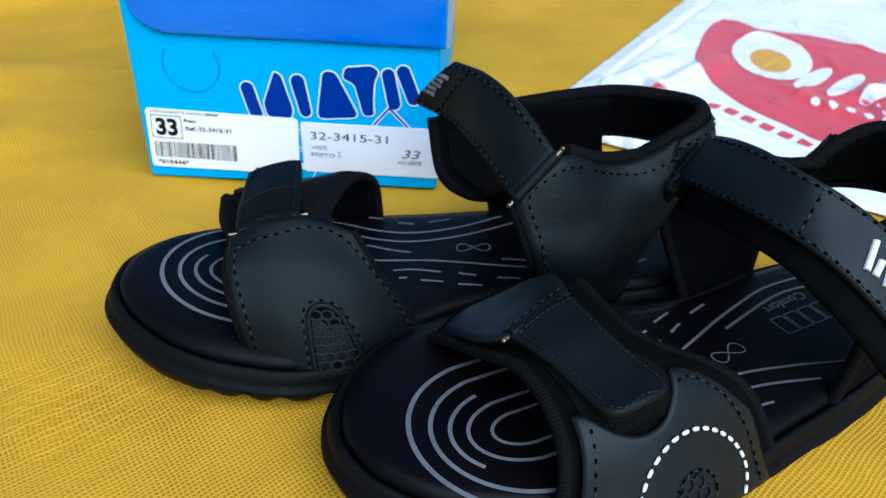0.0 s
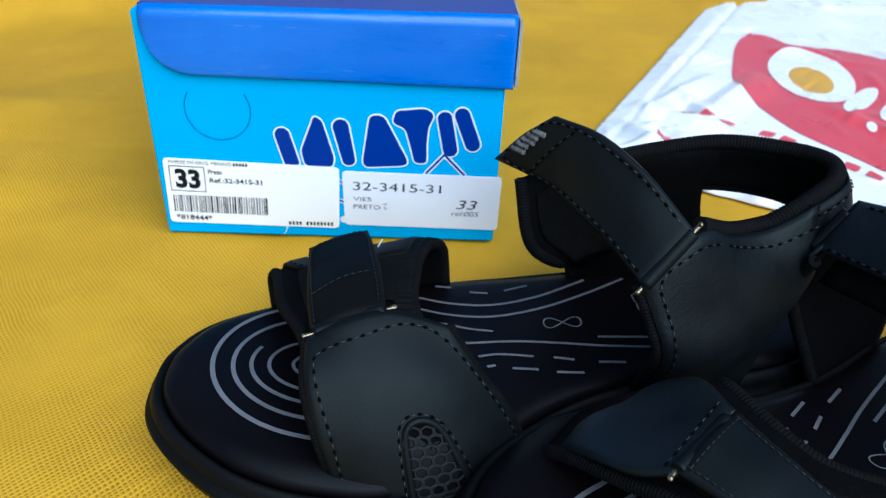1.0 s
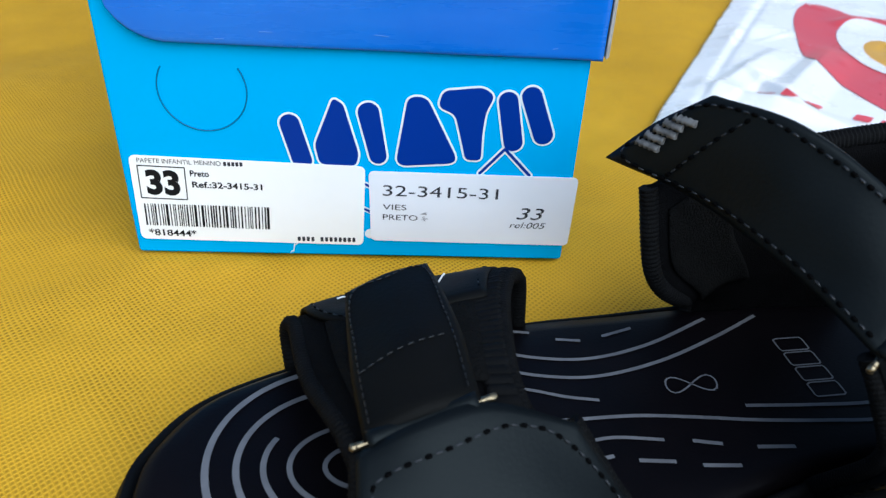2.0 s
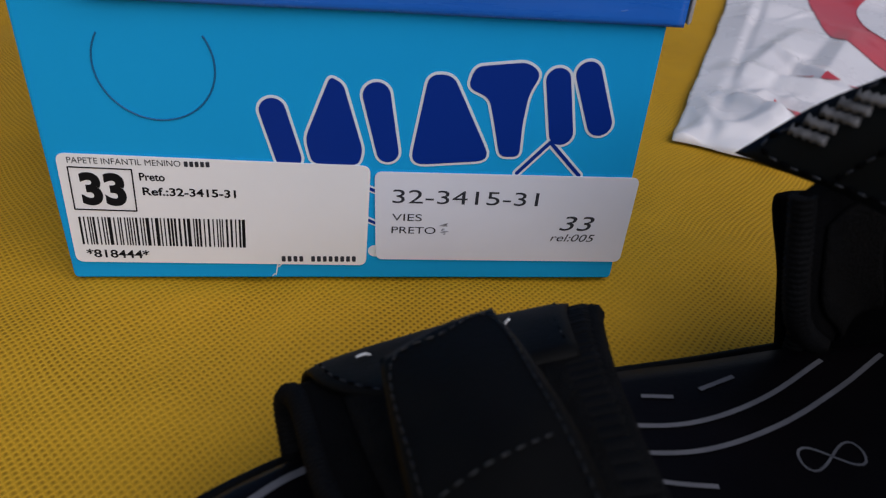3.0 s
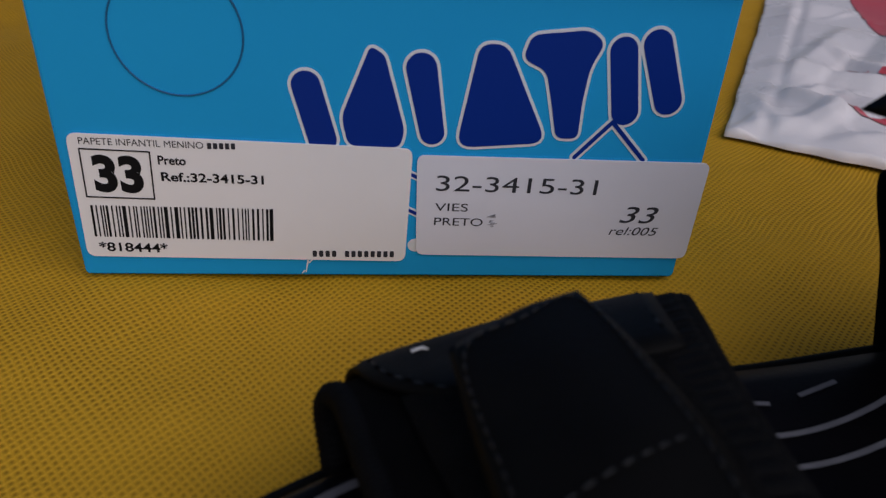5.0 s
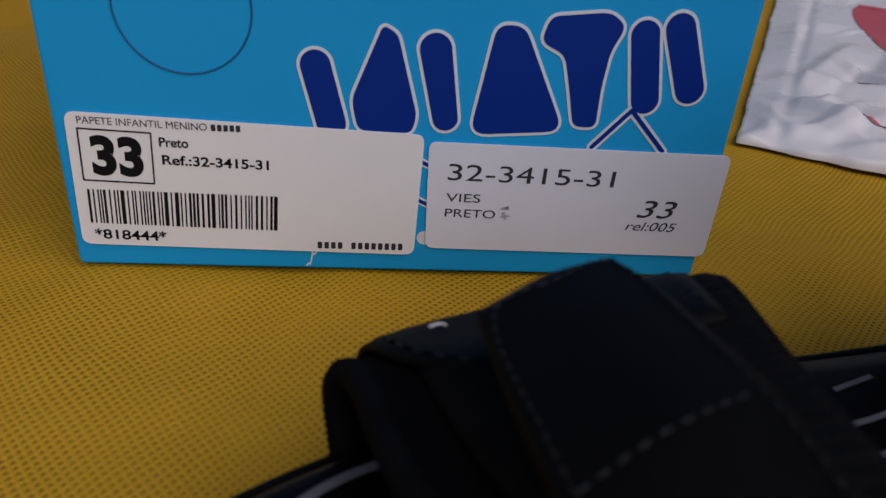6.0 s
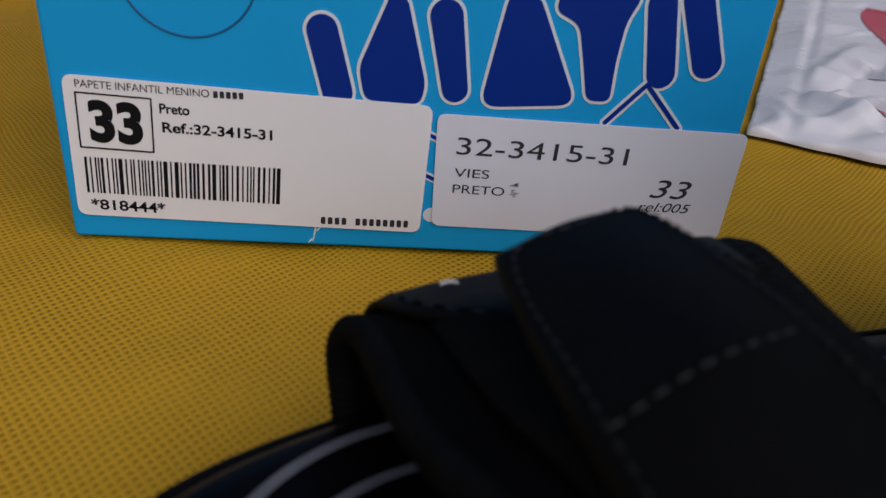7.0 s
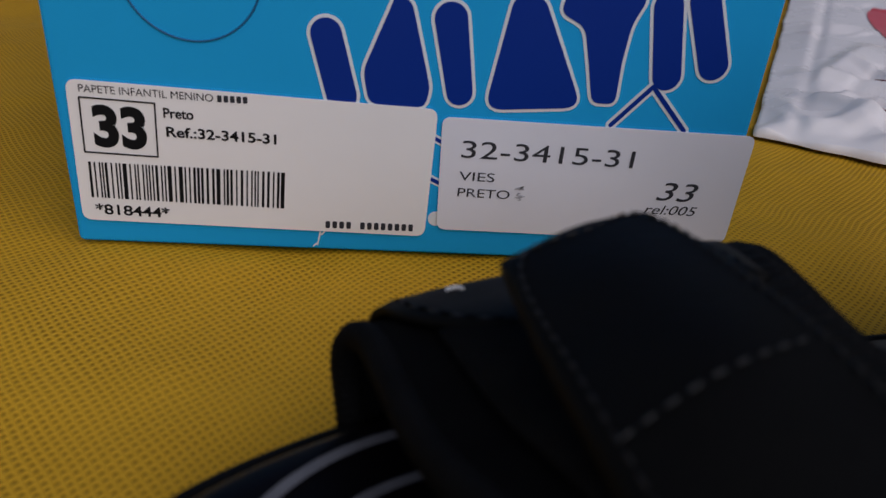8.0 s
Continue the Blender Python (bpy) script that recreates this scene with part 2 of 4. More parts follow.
def stitches(g, path, dash=0.0015, gap=0.0003, r=0.00034, off=0.0009, flip=1, bm=None, closed=False, pairs=True):
    """A row of short sunk thread stitches along (s, t) on a grid."""
    n = normals(g) * flip
    st = spline(path, 160, closed)
    if closed:
        st = np.vstack([st, st[:1]])
    line = np.array([sample(g, s, t) for s, t in st])
    nor = np.array([sample(n, s, t) for s, t in st])
    fine = resample(np.hstack([line, nor]), 0.0002)
    bm = bm or bmesh.new()
    per = int((dash + gap) / 0.0002)
    on = int(dash / 0.0002)
    for i in range(0, len(fine) - on, per):
        a, b = Vector(fine[i, :3]), Vector(fine[i + on, :3])
        z = Vector(fine[i, 3:]).normalized()
        d = (b - a).normalized()
        w = d.cross(z)
        a, b = a + z * off * (1.0 if pairs and not (i // per) % 2 else 1.08), b + z * off * (1.0 if pairs and not (i // per) % 2 else 1.08)
        ring = []
        odd = (i // per) % 2
        for f, k in ((0.0, 0.35), (0.2, 1.0), (0.8, 1.0), (1.0, 0.35)):
            c = a.lerp(b, f)
            ring.append([bm.verts.new(c + (w * math.cos(q) + z * math.sin(q)) * r * k * (1.0 if not pairs else 0.7 if odd else 1.3)) for q in (0.4, 1.57, 2.74, 4.71)])
        for x, y in zip(ring, ring[1:]):
            for j in range(4):
                fc = bm.faces.new((x[j], x[(j + 1) % 4], y[(j + 1) % 4], y[j]))
                fc.smooth = True
                fc.material_index = 1 if odd and pairs else 0
    return bm


def prism(outline, y0, y1, bm=None, plane="xz"):
    """Solid from a closed outline in the x-z plane, from y0 (back) to y1 (front)."""
    bm = bm or bmesh.new()
    a = [bm.verts.new((x, y0, z)) for x, z in outline]
    b = [bm.verts.new((x, y1, z)) for x, z in outline]
    k = len(outline)
    bm.faces.new(a)
    bm.faces.new(b[::-1])
    for i in range(k):
        bm.faces.new((a[i], b[i], b[(i + 1) % k], a[(i + 1) % k]))
    bmesh.ops.recalc_face_normals(bm, faces=bm.faces)
    return bm


def rounded(corners, r, seg=5):
    """Outline with rounded corners; r is one radius or one for each corner."""
    k = len(corners)
    rr = r if isinstance(r, (list, tuple)) else [r] * k
    out = []
    for i in range(k):
        p, a, b = (Vector(corners[j % k]) for j in (i, i - 1, i + 1))
        u, v = (a - p).normalized(), (b - p).normalized()
        if rr[i] <= 0:
            out.append(tuple(p))
            continue
        q0, q1 = p + u * rr[i], p + v * rr[i]
        for f in np.linspace(0, 1, seg + 1):
            out.append(tuple(q0 * (1 - f) ** 2 + p * 2 * f * (1 - f) + q1 * f * f))
    return out


def capsule(a, b, ra, rb=None, seg=14):
    """Outline of a bar with round ends between two points of a plane."""
    rb = rb or ra
    a, b = Vector(a), Vector(b)
    ang = math.atan2(b.y - a.y, b.x - a.x)
    out = [tuple(b + Vector((math.cos(ang + q), math.sin(ang + q))) * rb) for q in np.linspace(-math.pi / 2, math.pi / 2, seg)]
    out += [tuple(a + Vector((math.cos(ang + q), math.sin(ang + q))) * ra) for q in np.linspace(math.pi / 2, 1.5 * math.pi, seg)]
    return out


# ---- setting ----
def flatness(x, y):
    """0 where things stand, 1 out on the open cloth."""
    dx = max(-0.015 - x, 0, x - 0.40)
    dy = max(-0.30 - y, 0, y - 0.30)
    return min(1.0, max(0.0, math.hypot(dx, dy) / 0.14)) ** 1.3


def cloth_height(x, y):
    v = Vector((x, y, 0))
    big = 0.016 * noise.noise(Vector((x * 3.2 + 1.7, y * 5.0, 3.0))) + 0.006 * noise.noise(v * 11)
    left = max(0.0, min(1.0, (-0.005 - x) / 0.08))
    folds = left * (0.013 * math.sin((y + 0.30 * x) * 17 + 1.45 + 1.5 * noise.noise(v * 3)) + 0.004 * math.sin((y - 0.5 * x) * 41 + 4 * noise.noise(v * 5)))
    ripple = 0.0011 * math.exp(-((x - 0.035) / 0.035) ** 2 - ((y + 0.165) / 0.03) ** 2) * math.sin((y - 0.9 * x) * 620)
    fine = 0.0009 * noise.noise(v * 34) + 0.0004 * noise.noise(v * 90)
    return flatness(x, y) * (big + folds) + fine + ripple - 0.0013


bm = bmesh.new()
N = 440
axis = [0.12 + 1.4 * (0.25 * q + 0.75 * q ** 3) for q in np.linspace(-1, 1, N + 1)]
grid = [[bm.verts.new((x, y - 0.05 + max(0.0, y) * 0.3, cloth_height(x, y - 0.05 + max(0.0, y) * 0.3))) for x in axis] for y in axis]
for j in range(N):
    for i in range(N):
        bm.faces.new((grid[j][i], grid[j][i + 1], grid[j + 1][i + 1], grid[j + 1][i])).smooth = True
tagged(part("cloth", bm, CLOTH, None, "wide mustard-yellow mesh fabric spread over the floor with soft folds"), category="cloth", kind="structure")

bm = bmesh.new()
bmesh.ops.create_grid(bm, x_segments=8, y_segments=8, size=150, matrix=Matrix.Translation((0, 0, -0.04)))
tagged(part("ground", bm, GROUND, None, "plain grey concrete floor under the cloth"), category="floor", kind="structure")

# ---- shoe box ----
box = empty("shoe_box", (0.0725, 0.13, 0), "small closed cardboard shoe box, cyan with a dark blue lid", "box")
W, D, H = 0.145, 0.262, 0.0985
bm = prism(rounded([(0, 0), (W, 0), (W, H), (0, H)], 0.0012, 3), D, 0)
bmesh.ops.bevel(bm, geom=[e for e in bm.edges if abs(e.verts[0].co.y - e.verts[1].co.y) < 1e-6], offset=0.0007, segments=2, affect="EDGES")
part("body", bm, CYAN, box, "cyan printed cardboard body")
# front flap of the lid with one round corner
def flap_front(x, z):
    """Slightly bowed and dented face of the flap."""
    bow = 0.0005 * math.sin(math.pi * min(1, max(0, (z - 0.072) / 0.026))) * (0.6 + 0.4 * math.sin(x * 30 + 1))
    return -0.0020 - bow - 0.0004 * noise.noise(Vector((x * 28, 0, z * 60)))


lid = []
for k in range(41):
    row = []
    for i in range(61):
        x = 0.0035 + 0.1443 * i / 60
        low = 0.0745 - 0.0018 * i / 60
        d = max(0.0, 0.0215 - x)
        low += 0.018 - math.sqrt(max(0.0, 0.018 ** 2 - d ** 2))
        high = 0.0964 + 0.0006 * i / 60
        if k <= 26:
            z = low + (high - low) * k / 26
            row.append((x, flap_front(x, z), z))
        else:
            q = radians(90 * (k - 26) / 14)
            row.append((x, flap_front(x, high) + 0.0040 * (1 - math.cos(q)), high + 0.0038 * math.sin(q)))
    lid.append(row)
flap = part("front_flap", sheet(np.array(lid), 0.0014), BLUE, box, "glossy blue tuck flap with a rounded corner")
bm = prism([(0.0025, 0.0992), (0.1478, 0.0992), (0.1478, 0.1008), (0.0025, 0.1008)], D, 0.0018)
bmesh.ops.bevel(bm, geom=list(bm.edges), offset=0.0005, segments=2, affect="EDGES")
part("lid_top", bm, PURPLE, box, "dark violet-blue lid top")
for x0, x1, y0, top in ((0.1484, 0.1490, -0.0026, 0.0996), (0.1492, 0.1497, -0.0016, 0.0990)):
    bm = prism([(x0, 0.0735), (x1, 0.0732), (x1, top), (x0, top)], D, y0)
    bmesh.ops.bevel(bm, geom=list(bm.edges), offset=0.0002, segments=2, affect="EDGES")
    part("lid_side", bm, CARD, box, "raw grey cardboard edge of the lid side")

# thumb hole cut: a dark blue line paints the shade along the perforation
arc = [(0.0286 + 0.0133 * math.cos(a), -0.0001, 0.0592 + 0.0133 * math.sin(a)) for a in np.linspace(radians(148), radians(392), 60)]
part("die_cut", tube(arc, 0.00022, 0.0004, sides=6), CUT_SHADE, box, "perforated thumb-hole line with its shade painted dark")


def inked(name, outlines, mat, y, parent, thick=0.00012):
    bm = bmesh.new()
    for o in outlines:
        prism(o, y, y - thick, bm)
    return part(name, bm, mat, parent)


# brand mark: plain rounded shapes in navy with white edging
MARK = [capsule((0.0540, 0.0490), (0.0572, 0.0365), 0.0031), rounded([(0.0614, 0.0420), (0.0676, 0.0578), (0.0706, 0.0560), (0.0752, 0.0390), (0.0742, 0.0350), (0.0628, 0.0352)], [0.002, 0.0014, 0.0014, 0.0018, 0.0016, 0.002]),
        capsule((0.0784, 0.0534), (0.0813, 0.0386), 0.0033, 0.0027),
        rounded([(0.0868, 0.0352), (0.1072, 0.0368), (0.0962, 0.0590), (0.0905, 0.0590)], [0.004, 0.004, 0.0026, 0.0026]),
        rounded([(0.0998, 0.0560), (0.1012, 0.0612), (0.1135, 0.0626), (0.1170, 0.0600), (0.1146, 0.0545), (0.1140, 0.0470), (0.1142, 0.0380), (0.1092, 0.0380), (0.1070, 0.0470), (0.1052, 0.0535)], [0.002, 0.002, 0.002, 0.002, 0.002, 0.0025, 0.0018, 0.0018, 0.0025, 0.002]),
        capsule((0.1213, 0.0585), (0.1240, 0.0446), 0.0030), capsule((0.1284, 0.0602), (0.1333, 0.0474), 0.0031)]


def grown(o, by):
    c = Vector((sum(p[0] for p in o) / len(o), sum(p[1] for p in o) / len(o)))
    k = len(o)
    out = []
    for i in range(k):
        a, b = Vector(o[i - 1]), Vector(o[(i + 1) % k])
        t = (b - a).normalized() if (b - a).length > 1e-9 else Vector((1, 0))
        nrm = Vector((t.y, -t.x))
        p = Vector(o[i])
        if nrm.dot(p - c) < 0:
            nrm = -nrm
        out.append(tuple(p + nrm * by))
    return out


for k, o in enumerate(MARK):
    inked("mark_edging", [grown(o, 0.0007)], WHITE_INK, 0.0, box, 0.0001 + 0.00001 * k)
    inked("mark_shape", [o], NAVY, -0.0001, box, 0.00012 + 0.00001 * k)
chevron = [(0.1142, 0.0334), (0.1217, 0.0422), (0.1304, 0.0330)]
for w, mat, y in ((0.0014, WHITE_INK, 0.0), (0.0006, NAVY, -0.0001)):
    for k, (a, b) in enumerate(zip(chevron, chevron[1:])):
        inked("roof_line", [capsule(a, b, w * 0.8)], mat, y - 0.00003 * k, box, 0.00011)
for z0 in (0.0280, 0.0185):
    inked("roof_line", [capsule((0.0745, z0 + 0.0015), (0.0800, z0 - 0.0012), 0.0009)], WHITE_INK, 0.0, box, 0.0001)
    inked("roof_line", [capsule((0.0745, z0 + 0.0015), (0.0800, z0 - 0.0012), 0.0004)], NAVY, -0.0001, box, 0.00011)
inked("mark_dot", [[(0.0785 + 0.0018 * math.cos(a), 0.0092 + 0.0018 * math.sin(a)) for a in np.linspace(0, 2 * math.pi, 16, endpoint=False)]], WHITE_INK, 0.0, box, 0.0001)


def lettering(text, x, z, width, height, mat, parent, y=-0.0006, angle=0.0, shear=0.0, name="lettering", bold=0.0):
    """Words in the built-in font, fitted to a width and height on the box front."""
    cu = bpy.data.curves.new("text", "FONT")
    cu.body = text
    cu.size = 1.0
    cu.shear = shear
    cu.offset = bold
    tmp = bpy.data.objects.new("text", cu)
    scene.collection.objects.link(tmp)
    bpy.context.view_layer.update()
    me = bpy.data.meshes.new_from_object(tmp.evaluated_get(bpy.context.evaluated_depsgraph_get()))
    bpy.data.objects.remove(tmp)
    bpy.data.curves.remove(cu)
    co = np.array([v.co[:] for v in me.vertices])
    lo, hi = co.min(0), co.max(0)
    sx, sz = width / (hi[0] - lo[0]), height / (hi[1] - lo[1])
    c, s = math.cos(radians(angle)), math.sin(radians(angle))
    for v in me.vertices:
        a, b = (v.co.x - lo[0]) * sx, (v.co.y - lo[1]) * sz
        v.co = (x + a * c - b * s, y, z + a * s + b * c)
    me.materials.append(mat)
    ob = new(name, me)
    ob.parent = parent
    return ob


def sticker(corners, r, y, mat, label):
    bm = prism(rounded(corners, r, 6), y + 0.0003, y)
    ob = part("sticker", bm, mat, box, label)
    return ob


size_label = sticker([(0.0018, 0.0057), (0.0762, 0.0048), (0.0772, 0.0348), (0.0028, 0.0370)], 0.0022, -0.0005, PAPER, "white price sticker with size 33 and a barcode")
A1 = -1.3
lettering("PAPETE INFANTIL MENINO", 0.0052, 0.0345, 0.0262, 0.0016, INK, size_label, angle=A1)
for k in range(5):
    x = 0.0322 + 0.00128 * k
    inked("brand_bar", [rounded([(x, 0.0339), (x + 0.0009, 0.0339), (x + 0.0009, 0.0353), (x, 0.0353)], 0.0002, 2)], INK_GREY, -0.0005, size_label)
sq = [(0.0045, 0.0216), (0.0192, 0.0212), (0.0197, 0.0329), (0.0050, 0.0334)]
for a, b in zip(sq, sq[1:] + sq[:1]):
    inked("size_frame", [capsule(a, b, 0.00016, seg=3)], INK, -0.0005, size_label)
lettering("33", 0.0068, 0.0228, 0.0106, 0.0093, INK, size_label, angle=A1, bold=0.045, name="size_number")
lettering("Preto", 0.0212, 0.0299, 0.0060, 0.0022, INK, size_label, angle=A1, bold=0.025)
lettering("Ref.:32-3415-31", 0.0214, 0.0258, 0.0224, 0.0023, INK, size_label, angle=A1, bold=0.025)
rng = random.Random(5)
x = 0.0
bars = []
while x < 0.0400:
    w = rng.choice((0.0003, 0.0003, 0.0005, 0.0008))
    z0, z1 = 0.0112 - 0.02 * x, 0.0194 - 0.012 * x
    bars.append([(0.0048 + x - 0.0004, z0), (0.0048 + x + w - 0.0004, z0), (0.0048 + x + w, z1), (0.0048 + x, z1)])
    x += w + rng.choice((0.0003, 0.0004, 0.0006, 0.0007))
for o in bars:
    inked("barcode_bar", [o], INK, -0.0005, size_label)
lettering("*818444*", 0.0048, 0.0072, 0.0156, 0.0026, INK, size_label, angle=A1, bold=0.02)
for k in [j for j in range(13) if j != 4]:
    x = 0.0540 + 0.00154 * k
    inked("shop_bar", [rounded([(x, 0.0060), (x + 0.0010, 0.0060), (x + 0.0010, 0.0077), (x, 0.0077)], 0.0003, 2)], INK_GREY, -0.0005, size_label)

code_label = sticker([(0.0788, 0.0068), (0.1464, 0.0062), (0.1468, 0.0326), (0.0782, 0.0333)], 0.0020, -0.0005, PAPER_BLUE, "pale glossy factory sticker with a model number")
A2 = -0.8
lettering("32-3415-31", 0.0828, 0.0244, 0.0380, 0.0040, INK_GREY, code_label, angle=A2)
lettering("VIES", 0.0828, 0.0191, 0.0078, 0.0021, INK_GREY, code_label, angle=A2)
lettering("PRETO", 0.0828, 0.0152, 0.0116, 0.0021, INK_GREY, code_label, angle=A2)
lettering("33", 0.1276, 0.0164, 0.0092, 0.0045, INK_GREY, code_label, angle=A2, shear=0.25)
lettering("rel:005", 0.1256, 0.0130, 0.0122, 0.0023, INK_GREY, code_label, angle=A2, shear=0.25)
rng = random.Random(9)
inked("ink_smudge", [[(0.0968 + rng.gauss(0, 0.0006) + 0.0005 * math.cos(a), 0.0165 + rng.gauss(0, 0.0001) + 0.0019 * k + 0.0005 * math.sin(a)) for a in np.linspace(0, 2 * math.pi, 9, endpoint=False)] for k in (-0.6, -0.2, 0.7)], SMUDGE, -0.0005, code_label, 0.0001)

# scuffs on the card
for p, q in (((0.0528, 0.0046), (0.0522, 0.0012)), ((0.0531, 0.0040), (0.0540, 0.0050)), ((0.0519, 0.0016), (0.0512, 0.0008))):
    inked("scuff", [capsule(p, q, 0.00022, 0.00012, 4)], WHITE_INK, 0.0, box, 0.00005)
rng = random.Random(21)
for k in range(10):
    x, z = rng.uniform(0.02, 0.14), rng.choice((0.0760, 0.0785, 0.0860, 0.0945))
    inked("scuff", [capsule((x, z), (x + rng.uniform(0.0006, 0.005), z + rng.uniform(-0.0004, 0.0004)), 0.00012, 0.00008, 4)], PALE_BLUE, flap_front(x, z) - 0.0005, flap, 0.0003)

# ---- plastic carrier bag ----
BAG_AT, BAG_TURN = Vector((0.1945, 0.0905)), radians(-29.5)
BE, BF = Vector((math.cos(BAG_TURN), math.sin(BAG_TURN))), Vector((math.cos(radians(62.2)), math.sin(radians(62.2))))


FOLD = random.Random(11)
FOLDS = []
for k in range(46):
    FOLDS.append((FOLD.uniform(0.0, 0.40), FOLD.uniform(0.0, 0.50) ** (1.0 if k % 2 else 1.5), FOLD.choice((35, 50, 62, 110, 135, 150)) + FOLD.uniform(-12, 12), FOLD.uniform(0.018, 0.060),
                  FOLD.uniform(0.004, 0.012), FOLD.uniform(0.0016, 0.0038) * FOLD.choice((1, 1, -0.6))))
FOLDS += [(0.050, 0.075, 165, 0.055, 0.007, 0.0046), (0.030, 0.035, 140, 0.030, 0.005, 0.0040), (0.046, 0.050, 155, 0.030, 0.004, 0.0034), (0.060, 0.130, 80, 0.07, 0.009, 0.0042), (0.030, 0.120, 75, 0.06, 0.007, 0.0036), (0.070, 0.045, 35, 0.035, 0.005, 0.0036), (0.045, 0.100, 125, 0.035, 0.005, 0.0036)]
for k in range(60):
    FOLDS.append((FOLD.uniform(0.0, 0.20), FOLD.uniform(0.0, 0.32), FOLD.choice((25, 60, 75, 120, 150)) + FOLD.uniform(-15, 15), FOLD.uniform(0.008, 0.030), FOLD.uniform(0.0015, 0.004), FOLD.uniform(0.0006, 0.0016) * FOLD.choice((1, -0.7))))
FOLDS = [(x, y, math.cos(radians(q)), math.sin(radians(q)), ln, w, h) for x, y, q, ln, w, h in FOLDS]


def bag_point(a, b, lift=0.0):
    """A place on the creased film, a metres along its lower edge and b up its left edge."""
    v = Vector((a, b, 0))
    p = BAG_AT + BE * a + BF * b
    edge = min(1.0, max(0.0, min(a, b) / 0.014))
    h = 0.0012 + edge * (0.0030 + 0.0022 * noise.noise(v * 9))
    for x, y, c, s, ln, w, high in FOLDS:
        u, d = (a - x) * c + (b - y) * s, -(a - x) * s + (b - y) * c
        if abs(u) < ln and -2.2 * w < d < w:
            h += edge * high * (1 - (u / ln) ** 2) * ((1 - d / w) if d > 0 else (1 + d / (2.2 * w)))
    h -= 0.0014 * max(0.0, 1 - abs(a - 0.013 - 0.03 * b) / 0.004) * min(1.0, max(0.0, b / 0.01))
    crimp = max(0.0, 1 - b / 0.012) * 0.0016 * (0.7 + math.sin(a * 210 + 4 * noise.noise(v * 30)))
    return Vector((p.x, p.y, max(0.0012, h + crimp) + lift))


def bag_wave(a):
    return 0.004 * noise.noise(Vector((a * 24, 7, 0))) + 0.002 * noise.noise(Vector((a * 70, 3, 0)))


bag = empty("plastic_bag", (0.42, 0.2, 0.0), "crumpled white plastic carrier bag with a red printed mark, lying flat", "bag")
bm = bmesh.new()
NA, NB = 300, 380
film = []
for j in range(NB + 1):
    row = []
    for i in range(NA + 1):
        a, b = 0.42 * i / NA, 0.54 * j / NB
        k = max(0.0, 1 - b / 0.03)
        row.append(bm.verts.new(bag_point(a + 0.3 * bag_wave(b + 3) * max(0.0, 1 - a / 0.03), b + bag_wave(a) * k)))
    film.append(row)
for j in range(NB):
    for i in range(NA):
        bm.faces.new((film[j][i], film[j][i + 1], film[j + 1][i + 1], film[j + 1][i])).smooth = True
border = film[0] + [r[-1] for r in film[1:]] + film[-1][-2::-1] + [r[0] for r in film[-2:0:-1]]
foot = [bm.verts.new((v.co.x, v.co.y, 0.0002)) for v in border]
for i in range(len(border)):
    k = (i + 1) % len(border)
    bm.faces.new((border[i], foot[i], foot[k], border[k])).smooth = True
part("film", bm, BAG, bag, "thin glossy white film")


def print_patch(name, outline, mat, lift, hole=None, steps=10):
    """Printed area that follows the film, filled from its middle or from a hole's outline."""
    bm = bmesh.new()
    o = np.array(outline)
    inner = np.array(hole) if hole is not None else np.repeat(o.mean(0)[None], len(o), 0)
    rings = [[bm.verts.new(bag_point(*(inner[i] + (o[i] - inner[i]) * f), lift)) for i in range(len(o))] for f in np.linspace(0.02 if hole is None else 0, 1, steps)]
    for a, b in zip(rings, rings[1:]):
        for i in range(len(o)):
            k = (i + 1) % len(o)
            bm.faces.new((a[i], a[k], b[k], b[i])).smooth = True
    if hole is None:
        bm.faces.new(rings[0])
    bmesh.ops.recalc_face_normals(bm, faces=bm.faces)
    return part(name, bm, mat, bag)


def oval(c, ru, rv, turn, count=72):
    t = radians(turn)
    return [(c[0] + ru * math.cos(a) * math.cos(t) - rv * math.sin(a) * math.sin(t), c[1] + ru * math.cos(a) * math.sin(t) + rv * math.sin(a) * math.cos(t)) for a in np.linspace(0, 2 * math.pi, count, endpoint=False)]


blob = spline([(0.0510, 0.203), (0.0450, 0.250), (0.0465, 0.284), (0.0560, 0.297), (0.069, 0.290), (0.080, 0.281), (0.095, 0.281), (0.118, 0.289), (0.153, 0.285), (0.189, 0.266), (0.230, 0.240), (0.245, 0.180),
               (0.215, 0.110), (0.186, 0.079), (0.163, 0.071), (0.136, 0.084), (0.107, 0.099), (0.084, 0.122), (0.0705, 0.142), (0.0575, 0.168)], 120, True)
print_patch("red_mark", blob, BAG_RED, 0.0004, steps=40)
yolk = oval((0.1045, 0.2035), 0.0145, 0.0265, 14)
print_patch("white_oval", oval((0.1030, 0.2150), 0.0285, 0.0540, 13), BAG, 0.0008, hole=yolk, steps=8)
print_patch("orange_oval", yolk, BAG_YOLK, 0.0008, steps=10)
